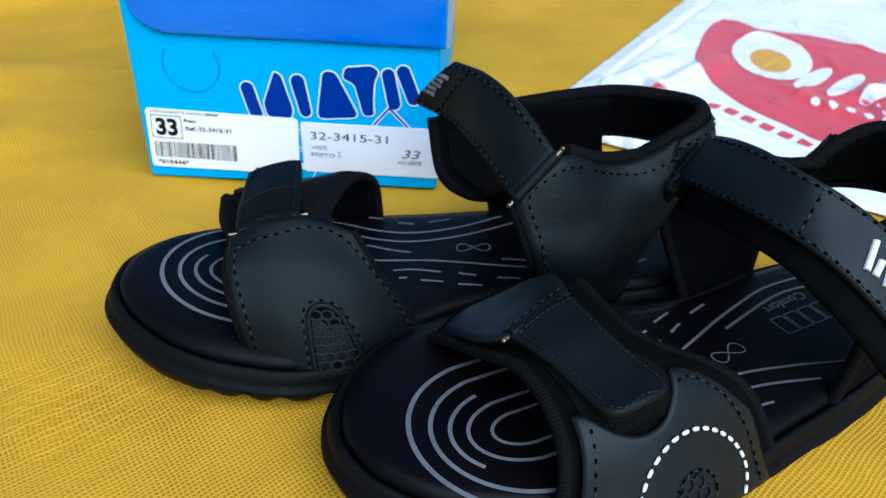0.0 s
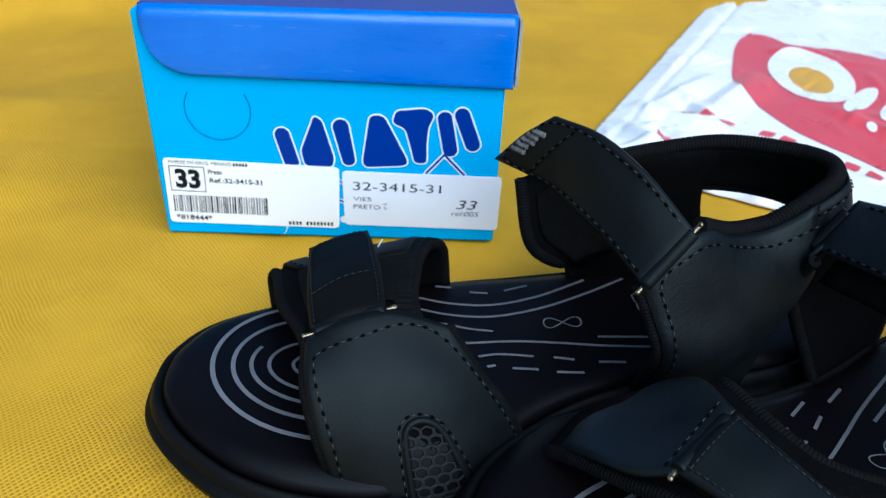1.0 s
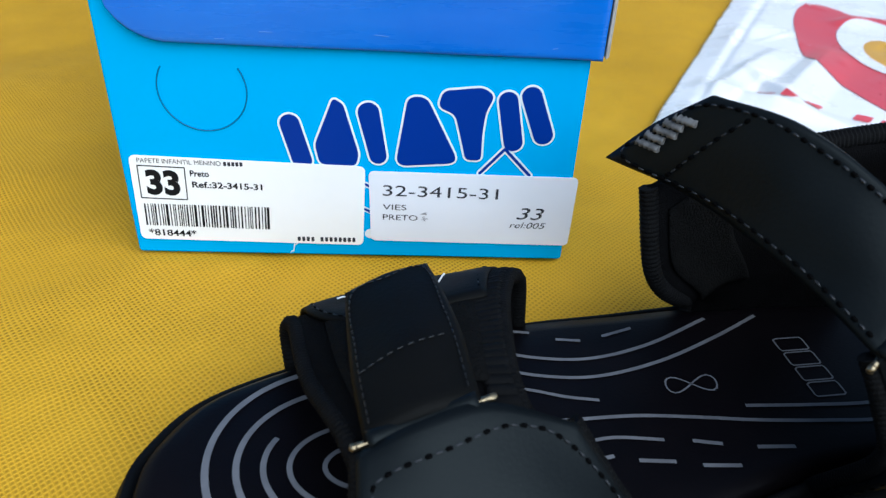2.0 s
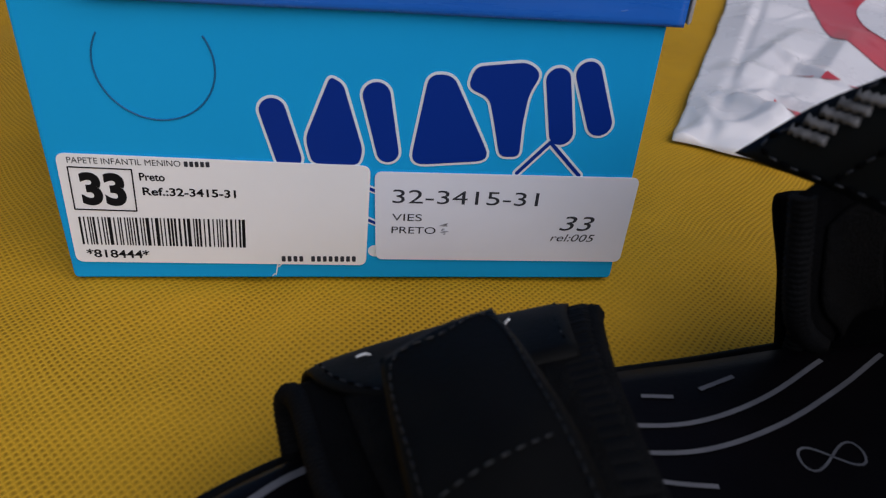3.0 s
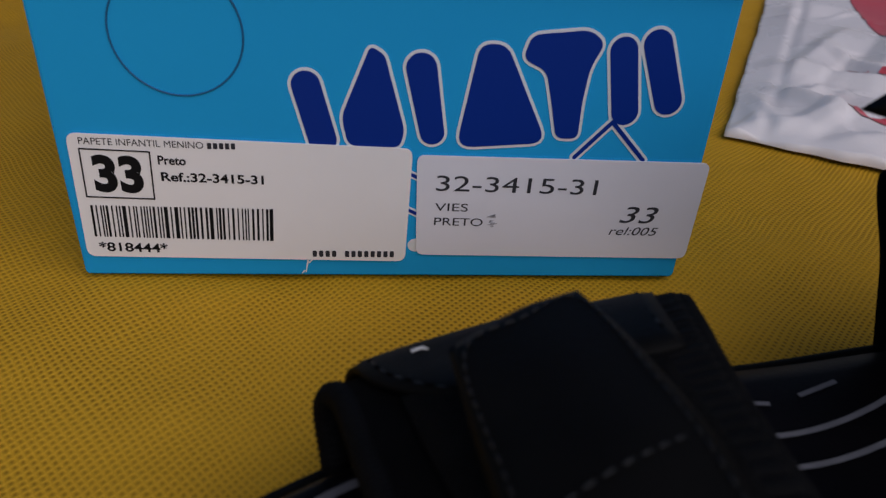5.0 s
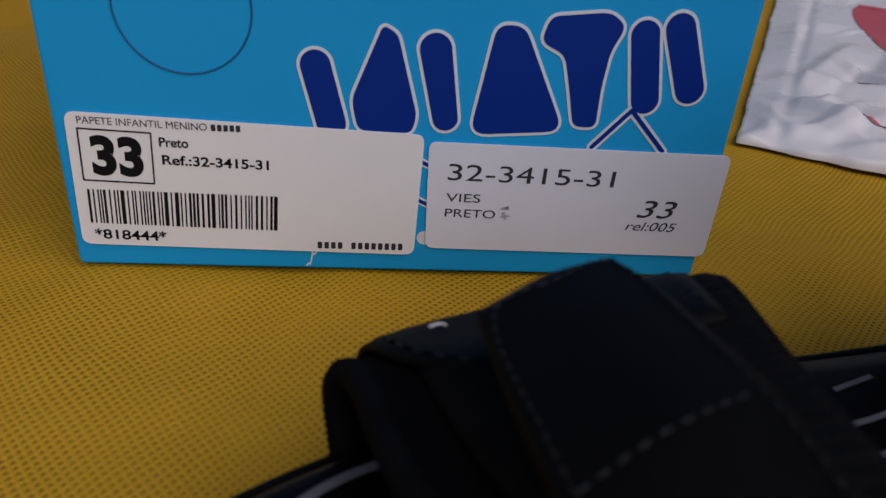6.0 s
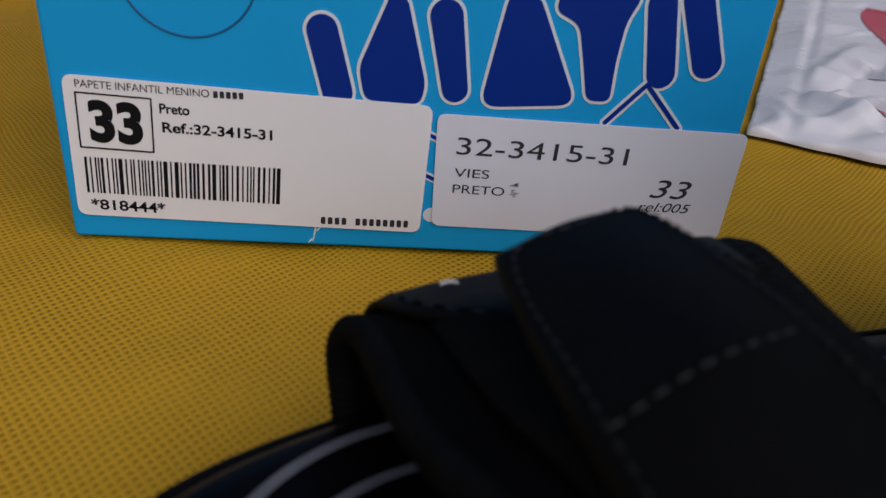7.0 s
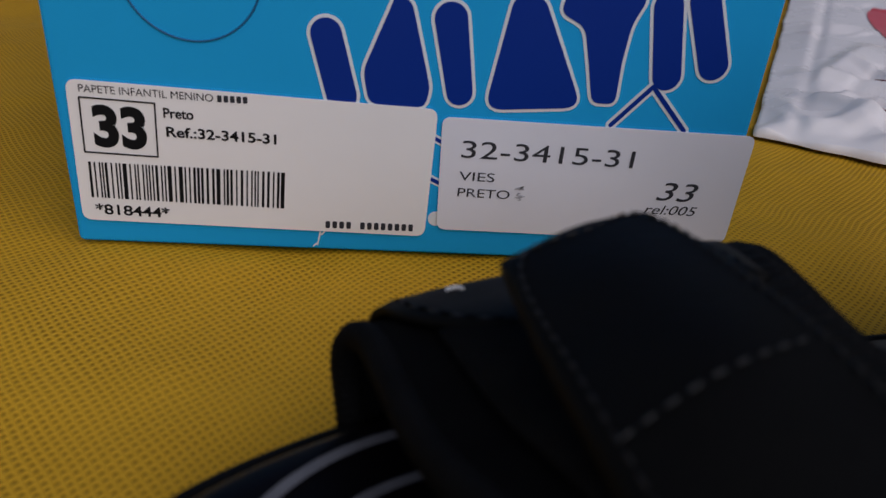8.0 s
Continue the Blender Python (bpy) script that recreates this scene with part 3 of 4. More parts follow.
# plain bars for the lettering beside the oval and under it
for a, b, r in ((0.1375, 0.180, 0.030), (0.1590, 0.179, 0.030), (0.1790, 0.174, 0.027)):
    print_patch("white_bar", [(a + 0.0072 * math.cos(q) + 0.22 * r * math.sin(q), b + r * math.sin(q)) for q in np.linspace(0, 2 * math.pi, 40, endpoint=False)], BAG, 0.0008, steps=8)
for a, b in ((0.1455, 0.132), (0.1562, 0.1312), (0.1670, 0.1300), (0.1778, 0.1264), (0.1883, 0.1211)):
    print_patch("white_bar", oval((a, b), 0.0028, 0.0060, 12, 24), BAG, 0.0008, steps=4)
URL_A, URL_B = (0.0430, 0.0985, 0.1610, 0.2100), (0.0830, 0.0858, 0.0590, 0.0340)
for i in range(15):
    a = 0.0440 + 0.0118 * i
    if i == 3:
        continue
    b = float(np.interp(a, URL_A, URL_B))
    lean = 0.06 if a < 0.0985 else -0.42
    print_patch("red_bar", [(a + x + y * 0.25, b + lean * x + y) for x, y in rounded([(-0.0039, -0.0042), (0.0039, -0.0042), (0.0039, 0.0042), (-0.0039, 0.0042)], 0.0014, 4)], BAG_RED, 0.0004, steps=9)
print_patch("red_swash", spline([(0.0340, 0.0530), (0.0385, 0.0420), (0.0450, 0.0370), (0.0600, 0.0350), (0.0640, 0.0300), (0.0540, 0.0270), (0.0440, 0.0300), (0.0375, 0.0390)], 64, True), BAG_RED, 0.0004, steps=12)

# ---- sandals ----
TOE_R, AX_R = np.array((0.0235, -0.103)), radians(10.7)
TOE_L, AX_L = np.array((0.1349, -0.2192)), radians(34.5)


def other(p):
    """The same place on the left sandal, for places given on the right one."""
    p = np.asarray(p, float)
    d = p[..., :2] - TOE_R
    u = d[..., 0] * math.cos(AX_R) + d[..., 1] * math.sin(AX_R)
    v = -d[..., 0] * math.sin(AX_R) + d[..., 1] * math.cos(AX_R)
    x = TOE_L[0] + u * math.cos(AX_L) + v * math.sin(AX_L)
    y = TOE_L[1] + u * math.sin(AX_L) - v * math.cos(AX_L)
    return np.concatenate([x[..., None], y[..., None], p[..., 2:]], -1)


def same(p):
    return np.asarray(p, float)


def along_shoe(p):
    d = p[..., :2] - TOE_R
    return d[..., 0] * math.cos(AX_R) + d[..., 1] * math.sin(AX_R)


OUTLINE = [(0.0332, -0.118), (0.0345, -0.106), (0.0432, -0.0892), (0.0635, -0.0725), (0.090, -0.0580), (0.12, -0.0490), (0.148, -0.0445), (0.178, -0.0395),
           (0.21, -0.0375), (0.238, -0.0415), (0.256, -0.052), (0.2620, -0.068), (0.257, -0.083), (0.244, -0.0945), (0.222, -0.1025), (0.200, -0.1060), (0.182, -0.1105),
           (0.165, -0.118), (0.150, -0.1285), (0.138, -0.1415), (0.126, -0.1510), (0.106, -0.1588), (0.090, -0.1600), (0.075, -0.1585), (0.060, -0.1530), (0.0450, -0.1420), (0.0360, -0.130)]
RING = spline(OUTLINE, 624, True)
TAN = np.roll(RING, -1, 0) - np.roll(RING, 1, 0)
INWARD = np.stack([TAN[:, 1], -TAN[:, 0]], 1) / np.linalg.norm(TAN, axis=1, keepdims=True)
if ((RING.mean(0) - RING) * INWARD).sum() < 0:
    INWARD = -INWARD


def spring(u):
    """The toe of the sole lifts a little."""
    return 0.0110 * np.clip((0.09 - u) / 0.08, 0, 1) ** 1.2


def side_lift(u):
    return 0.0018 * np.clip(1 - np.abs(u - 0.165) / 0.06, 0, 1) ** 0.7


def layer(inset, z, lift=0.0, wave=0.0):
    p = RING + INWARD * inset
    u = along_shoe(p)
    zz = z + spring(u) * (0.75 if z < 0.004 else 1.0) + side_lift(u) * lift
    if wave:
        k = np.arange(len(p))
        zz = zz + wave * (0.5 + 0.5 * np.sin(k * 2 * math.pi * 36 / len(p))) ** 1.5 * np.clip((u - 0.03) / 0.03, 0, 1)
    return np.concatenate([p, zz[:, None]], 1)


def loft(rings, move, cap_low=True, cap_top=False):
    bm = bmesh.new()
    vs = [[bm.verts.new(q) for q in move(r)] for r in rings]
    for a, b in zip(vs, vs[1:]):
        for i in range(len(a)):
            k = (i + 1) % len(a)
            bm.faces.new((a[i], a[k], b[k], b[i])).smooth = True
    if cap_low:
        bm.faces.new(vs[0])
    if cap_top:
        bm.faces.new(vs[-1])
    bmesh.ops.recalc_face_normals(bm, faces=bm.faces)
    return bm


def spine(p):
    """Middle line of the sole under each point."""
    u = along_shoe(p)
    c = np.clip(u, 0.04, 0.205)
    mid = np.interp(c, [0.04, 0.10, 0.15, 0.205], [0.0, -0.008, -0.006, -0.004])
    return np.stack([TOE_R[0] + c * math.cos(AX_R) - mid * math.sin(AX_R), TOE_R[1] + c * math.sin(AX_R) + mid * math.cos(AX_R)], 1)


BED_Z = 0.0152


def bed_rings():
    out = [layer(0.0042, 0.0090, 0.6), layer(0.0046, 0.0120, 0.5), layer(0.0058, 0.0142, 0.25)]
    start = RING + INWARD * 0.0058
    goal = spine(RING)
    for f in (0.12, 0.3, 0.55, 0.8, 1.0):
        p = start + (goal - start) * f
        out.append(np.concatenate([p, (np.full(len(p), BED_Z) + spring(along_shoe(p)))[:, None]], 1))
    return out


def ribbon(path, width, move, z=BED_Z + 0.0003, bm=None, closed=False):
    """A flat printed line on the footbed, for places on the right sandal."""
    p = resample(spline(path, max(24, 12 * len(path)), closed), 0.0012)
    bm = bm or bmesh.new()
    d = np.gradient(p, axis=0)
    d /= np.linalg.norm(d, axis=1, keepdims=True)
    s = np.stack([-d[:, 1], d[:, 0]], 1) * width / 2
    zz = (z + spring(along_shoe(p)))[:, None]
    a = [bm.verts.new(q) for q in move(np.concatenate([p + s, zz], 1))]
    b = [bm.verts.new(q) for q in move(np.concatenate([p - s, zz], 1))]
    for i in range(len(a) - 1):
        bm.faces.new((a[i], a[i + 1], b[i + 1], b[i]))
    return bm


def on_bed(u, v):
    return (TOE_R[0] + u * math.cos(AX_R) - v * math.sin(AX_R), TOE_R[1] + u * math.sin(AX_R) + v * math.cos(AX_R))


def ring_line(ru, rv, a0, a1, tail, v0):
    pts = [on_bed(0.060 + ru * math.cos(radians(a)), v0 + rv * math.sin(radians(a))) for a in np.linspace(a0, a1, 14)]
    if tail:
        pts = [on_bed(0.060 + tail, v0 + rv * 1.02)] + pts + [on_bed(0.060 + tail, v0 - rv * 1.02)]
    return pts


def rings(v0):
    return [(ring_line(0.0352, 0.0315, 95, 265, 0.02, v0), 0.0015), (ring_line(0.0292, 0.0242, 95, 265, 0.02, v0), 0.0014), (ring_line(0.0238, 0.0178, 150, 255, 0, v0), 0.0013),
            (ring_line(0.0185, 0.0125, 95, 265, 0.015, v0), 0.0012), (ring_line(0.0112, 0.0065, 80, 280, 0.010, v0), 0.0011)]


PRINTS = [([(0.1008, -0.0634), (0.1095, -0.0648), (0.1244, -0.0688), (0.1400, -0.0689), (0.1573, -0.0627), (0.1761, -0.0513)], 0.0011),
          ([(0.1015, -0.0703), (0.1102, -0.0717), (0.1244, -0.0756), (0.1399, -0.0758), (0.1577, -0.0699), (0.1756, -0.0600), (0.1914, -0.0496)], 0.0011),
          ([(0.1142, -0.0797), (0.1229, -0.0811), (0.1309, -0.0832), (0.1392, -0.0843)], 0.0010),
          ([(0.1215, -0.0915), (0.1305, -0.0910), (0.1470, -0.0894), (0.1626, -0.0897), (0.1765, -0.0904), (0.1938, -0.0903), (0.2099, -0.0893), (0.2275, -0.0840), (0.2339, -0.0799)], 0.0011),
          ([(0.1756, -0.0856), (0.1919, -0.0851), (0.2080, -0.0840), (0.2203, -0.0807), (0.2295, -0.0756)], 0.0011),
          ([(0.1335, -0.0978), (0.1407, -0.0964), (0.1520, -0.0970)], 0.0010),
          ([(0.1587, -0.0972), (0.1656, -0.0981)], 0.0011),
          ([(0.1736, -0.0989), (0.1828, -0.0987)], 0.0011),
          ([(0.1445, -0.1032), (0.1530, -0.1035)], 0.0011),
          ([(0.1589, -0.1045), (0.1679, -0.1045)], 0.0011),
          ([(0.1362, -0.1028), (0.1390, -0.1020)], 0.0011),
          ([(0.1189, -0.0583), (0.1249, -0.0588)], 0.0010),
          ([(0.1318, -0.0614), (0.1385, -0.0618)], 0.0010),
          ([(0.1448, -0.0598), (0.1537, -0.0561)], 0.0010)]
INFINITY = [(0.1642 + 0.0068 * math.cos(a), -0.0781 + 0.0028 * math.sin(2 * a) + 0.12 * 0.0068 * math.cos(a)) for a in np.linspace(0, 2 * math.pi, 40)]


def sole_and_bed(thing, move, v0):
    part("outsole", loft([layer(0.005, 0.0, 0, 0.0016), layer(0.0002, 0.0010, 0, 0.0020), layer(-0.0018, 0.0042, 0, 0.0006), layer(-0.0012, 0.0056), layer(0.0004, 0.0064), layer(0.0002, 0.0078, 0.4),
                          layer(0.0010, 0.0098, 0.9), layer(0.0020, 0.0114, 1.0), layer(0.0032, 0.0114, 1.0), layer(0.0043, 0.0092, 0.8)], move), SOLE, thing, "black moulded rubber sole with a grooved side")
    bed = part("footbed", loft(bed_rings(), move, cap_top=False), BED, thing, "smooth black padded footbed")
    for path, w in rings(v0) + PRINTS:
        part("print_line", ribbon(path, w, move), PRINT, bed)
    part("print_loop", ribbon(INFINITY, 0.0005, move), PRINT, bed)
    return bed


FORE_MEDIAL = [[(0.0919, -0.1514, 0.0120), (0.1085, -0.1534, 0.0101), (0.1279, -0.1471, 0.0092), (0.1467, -0.1290, 0.0089)],
               [(0.0882, -0.1496, 0.0279), (0.1055, -0.1477, 0.0272), (0.1236, -0.1420, 0.0253), (0.1400, -0.1293, 0.0232)],
               [(0.0841, -0.1418, 0.0403), (0.1010, -0.1391, 0.0419), (0.1179, -0.1354, 0.0389), (0.1322, -0.1283, 0.0343)],
               [(0.0829, -0.1297, 0.0470), (0.0931, -0.1267, 0.0517), (0.1057, -0.1224, 0.0524), (0.1222, -0.1219, 0.0471)]]
FORE_LINING = [[(0.0630, -0.0758, 0.0167), (0.0894, -0.0609, 0.0141), (0.1227, -0.0528, 0.0130)],
               [(0.0619, -0.0727, 0.0267), (0.0891, -0.0603, 0.0282), (0.1209, -0.0550, 0.0304)],
               [(0.0651, -0.0787, 0.0326), (0.0881, -0.0728, 0.0343), (0.1154, -0.0685, 0.0399)],
               [(0.0712, -0.1012, 0.0368), (0.0930, -0.0966, 0.0429), (0.1119, -0.0923, 0.0447)],
               [(0.0827, -0.1269, 0.0418), (0.0959, -0.1244, 0.0461), (0.1144, -0.1203, 0.0443)],
               [(0.0922, -0.1470, 0.0130), (0.1163, -0.1477, 0.0113), (0.1410, -0.1314, 0.0097)]]
FORE_TAB = [[(0.0842, -0.1278, 0.0476), (0.0940, -0.1255, 0.0516), (0.1045, -0.1219, 0.0522)],
            [(0.0815, -0.1142, 0.0480), (0.0912, -0.1102, 0.0528), (0.1019, -0.1049, 0.0527)],
            [(0.0794, -0.1007, 0.0479), (0.0888, -0.0961, 0.0516), (0.0989, -0.0900, 0.0516)],
            [(0.0778, -0.0865, 0.0481), (0.0864, -0.0811, 0.0496), (0.0955, -0.0758, 0.0491)]]
QUARTER_MEDIAL = [[(0.1844, -0.1089, 0.0104), (0.1954, -0.1070, 0.0103), (0.2062, -0.1051, 0.0101), (0.2140, -0.1042, 0.0101), (0.2199, -0.1028, 0.0101)],
                  [(0.1844, -0.1235, 0.0371), (0.1980, -0.1188, 0.0356), (0.2101, -0.1129, 0.0336), (0.2185, -0.1074, 0.0332), (0.2257, -0.1026, 0.0340)],
                  [(0.1792, -0.1220, 0.0524), (0.1974, -0.1153, 0.0527), (0.2132, -0.1071, 0.0511), (0.2255, -0.1009, 0.0509), (0.2360, -0.0966, 0.0527)],
                  [(0.1752, -0.1190, 0.0604), (0.1915, -0.1104, 0.0731), (0.2055, -0.0994, 0.0665), (0.2202, -0.0929, 0.0652), (0.2330, -0.0906, 0.0725)]]
QUARTER_LATERAL = [[(0.1723, -0.0463, 0.0124), (0.1838, -0.0446, 0.0123), (0.1993, -0.0425, 0.0123), (0.2210, -0.0415, 0.0114)],
                   [(0.1715, -0.0470, 0.0215), (0.1812, -0.0455, 0.0215), (0.2000, -0.0425, 0.0210), (0.2220, -0.0415, 0.0200)],
                   [(0.1611, -0.0661, 0.0333), (0.1782, -0.0492, 0.0310), (0.1994, -0.0439, 0.0303), (0.2211, -0.0429, 0.0294)],
                   [(0.1502, -0.0716, 0.0449), (0.1633, -0.0587, 0.0495), (0.1916, -0.0466, 0.0504), (0.2154, -0.0446, 0.0525)],
                   [(0.1456, -0.0682, 0.0667), (0.1597, -0.0607, 0.0684), (0.1915, -0.0517, 0.0697), (0.2179, -0.0493, 0.0728)]]
LATERAL_WALL = [[(0.1710, -0.0424, 0.0110), (0.1840, -0.0415, 0.0110), (0.2000, -0.0400, 0.0110)], [(0.1668, -0.0396, 0.0300), (0.1820, -0.0400, 0.0300), (0.2000, -0.0410, 0.0300)],
                [(0.1618, -0.0366, 0.0465), (0.1790, -0.0400, 0.0480), (0.2000, -0.0430, 0.0500)], [(0.1640, -0.0368, 0.0495), (0.1800, -0.0402, 0.0520), (0.2000, -0.0435, 0.0535)]]
QUARTER_LATERAL_SHUT = [[(0.172, -0.0450, 0.012), (0.184, -0.044, 0.012), (0.200, -0.042, 0.012), (0.222, -0.041, 0.011)], [(0.177, -0.0445, 0.031), (0.188, -0.044, 0.031), (0.202, -0.0435, 0.030), (0.222, -0.0425, 0.029)],
                        [(0.181, -0.0460, 0.050), (0.190, -0.0455, 0.050), (0.203, -0.0450, 0.050), (0.218, -0.045, 0.0515)], [(0.184, -0.0520, 0.064), (0.193, -0.0520, 0.066), (0.205, -0.0510, 0.069), (0.219, -0.0505, 0.0715)]]
COLLAR = [[(0.2217, -0.0990, 0.0479), (0.2330, -0.0942, 0.0497), (0.2440, -0.0850, 0.0515), (0.2483, -0.0700, 0.0534), (0.2425, -0.0539, 0.0550), (0.2214, -0.0450, 0.0550), (0.1994, -0.0440, 0.0517), (0.1799, -0.0462, 0.0450)],
          [(0.2210, -0.0954, 0.0558), (0.2339, -0.0916, 0.0604), (0.2455, -0.0834, 0.0639), (0.2486, -0.0698, 0.0652), (0.2417, -0.0540, 0.0652), (0.2207, -0.0460, 0.0648), (0.1985, -0.0453, 0.0619), (0.1787, -0.0480, 0.0571)],
          [(0.2194, -0.0898, 0.0642), (0.2308, -0.0870, 0.0707), (0.2423, -0.0799, 0.0760), (0.2451, -0.0692, 0.0769), (0.2378, -0.0573, 0.0754), (0.2179, -0.0498, 0.0743), (0.1975, -0.0493, 0.0710), (0.1776, -0.0531, 0.0681)]]
ANKLE_STRAP = [[(0.1757, -0.1191, 0.0604), (0.1823, -0.1162, 0.0675), (0.1890, -0.1124, 0.0749)],
               [(0.1657, -0.0995, 0.0661), (0.1712, -0.1006, 0.0772), (0.1776, -0.1000, 0.0853)],
               [(0.1530, -0.0751, 0.0686), (0.1587, -0.0818, 0.0810), (0.1655, -0.0863, 0.0912)],
               [(0.1378, -0.0581, 0.0691), (0.1456, -0.0638, 0.0804), (0.1538, -0.0715, 0.0905)]]
LEFT_LINING = [[(0.1497, -0.1357, 0.0074), (0.1812, -0.1252, 0.0101), (0.2160, -0.1204, 0.0147)],
               [(0.1525, -0.1439, 0.0208), (0.1657, -0.1309, 0.0249), (0.2007, -0.1318, 0.0323)],
               [(0.1658, -0.1633, 0.0322), (0.1816, -0.1416, 0.0388), (0.1979, -0.1389, 0.0418)],
               [(0.1786, -0.1803, 0.0397), (0.1955, -0.1692, 0.0437), (0.2124, -0.1628, 0.0402)],
               [(0.1884, -0.2004, 0.0329), (0.2141, -0.1866, 0.0392), (0.2422, -0.1699, 0.0310)],
               [(0.1882, -0.2134, 0.0109), (0.2209, -0.2040, 0.0067), (0.2583, -0.1762, 0.0036)]]
LEFT_FLAP = [[(0.1524, -0.1374, 0.0086), (0.1671, -0.1300, 0.0095), (0.1943, -0.1268, 0.0153)],
             [(0.1545, -0.1471, 0.0251), (0.1629, -0.1365, 0.0268), (0.1809, -0.1310, 0.0325)],
             [(0.1655, -0.1659, 0.0381), (0.1778, -0.1526, 0.0417), (0.1890, -0.1391, 0.0449)],
             [(0.1742, -0.1723, 0.0449), (0.1827, -0.1651, 0.0485), (0.1926, -0.1554, 0.0489)]]
LEFT_TAB = [[(0.1741, -0.1721, 0.0455), (0.1821, -0.1650, 0.0491), (0.1923, -0.1558, 0.0494)],
            [(0.1842, -0.1820, 0.0450), (0.1915, -0.1757, 0.0477), (0.1997, -0.1688, 0.0485)],
            [(0.1932, -0.1929, 0.0435), (0.2024, -0.1868, 0.0453), (0.2103, -0.1805, 0.0448)],
            [(0.1994, -0.2012, 0.0433), (0.2093, -0.1952, 0.0446), (0.2172, -0.1891, 0.0441)]]
LEFT_STRAP = [[(0.2335, -0.0952, 0.0598), (0.2427, -0.0951, 0.0768)],
              [(0.2429, -0.1239, 0.0662), (0.2478, -0.1162, 0.0835)],
              [(0.2522, -0.1447, 0.0686), (0.2588, -0.1376, 0.0838)],
              [(0.2627, -0.1582, 0.0658), (0.2713, -0.1456, 0.0785)],
              [(0.2755, -0.1681, 0.0568), (0.2833, -0.1536, 0.0702)],
              [(0.2887, -0.1745, 0.0421), (0.2933, -0.1594, 0.0547)]]


def bound(thing, g, edges, r=0.0019, label="ribbed fabric binding"):
    """Ribbed binding along edges of a grid: s0, s1, t0 or t1."""
    for e in edges:
        line = {"s0": g[:, 0], "s1": g[:, -1], "t0": g[0], "t1": g[-1]}[e]
        part("edge_binding", tube(line, r, 0.00025, 0.0011, 0.06), BINDING, thing, label)


def wire_ring(thing, a, b, lift):
    """Flat metal loop of wire that holds a strap, from a to b."""
    a, b, n = Vector(a), Vector(b), Vector(lift)
    d = (b - a).normalized() * 0.0022
    pts = [a - n * 0.9, b - n * 0.9, b + d + n * 0.1, b - n * 0.3, a - n * 0.3, a - d + n * 0.1]
    part("strap_fold", tube([(a + (b - a) * f)[:] for f in (0.03, 0.25, 0.5, 0.75, 0.97)], 0.0021, 0.0012, sides=10), LEATHER, thing, "leather fold round the ring")
    part("ring", tube(spline([p[:] for p in pts] + [pts[0][:]], 60), 0.0007, 0.0006, sides=8), METAL, thing, "small pale metal ring")


def frame_path(i, j, t0=0.0):
    return [(i, t0), (i, 0.5), (i, 1 - j), (0.5, 1 - j), (1 - i, 1 - j), (1 - i, 0.5), (1 - i, t0)]


def honeycomb(g, flip, inside, off, pitch, r, name, thing, mat):
    """Open hexagonal netting on a grid."""
    n = normals(g) * flip
    size = (np.linalg.norm(sample(g, 1, 0.5) - sample(g, 0, 0.5)), np.linalg.norm(sample(g, 0.5, 1) - sample(g, 0.5, 0)))
    bm = bmesh.new()
    ds, dt = pitch / size[0], pitch * 0.866 / size[1]
    for j in range(int(1 / dt) + 2):
        for i in range(int(1 / ds) + 2):
            cs, ct = (i + 0.5 * (j % 2)) * ds, j * dt
            if not inside(cs, ct):
                continue
            loop = []
            for q in range(7):
                a = radians(60 * q + 30)
                s, t = cs + 0.52 * ds * math.cos(a), ct + 0.52 * pitch / size[1] * math.sin(a)
                loop.append(sample(g, s, t) + sample(n, s, t) * off)
            tube(loop, r, 0.0006, sides=5, closed=True, bm=bm)
    part(name, bm, mat, thing, "open black netting")


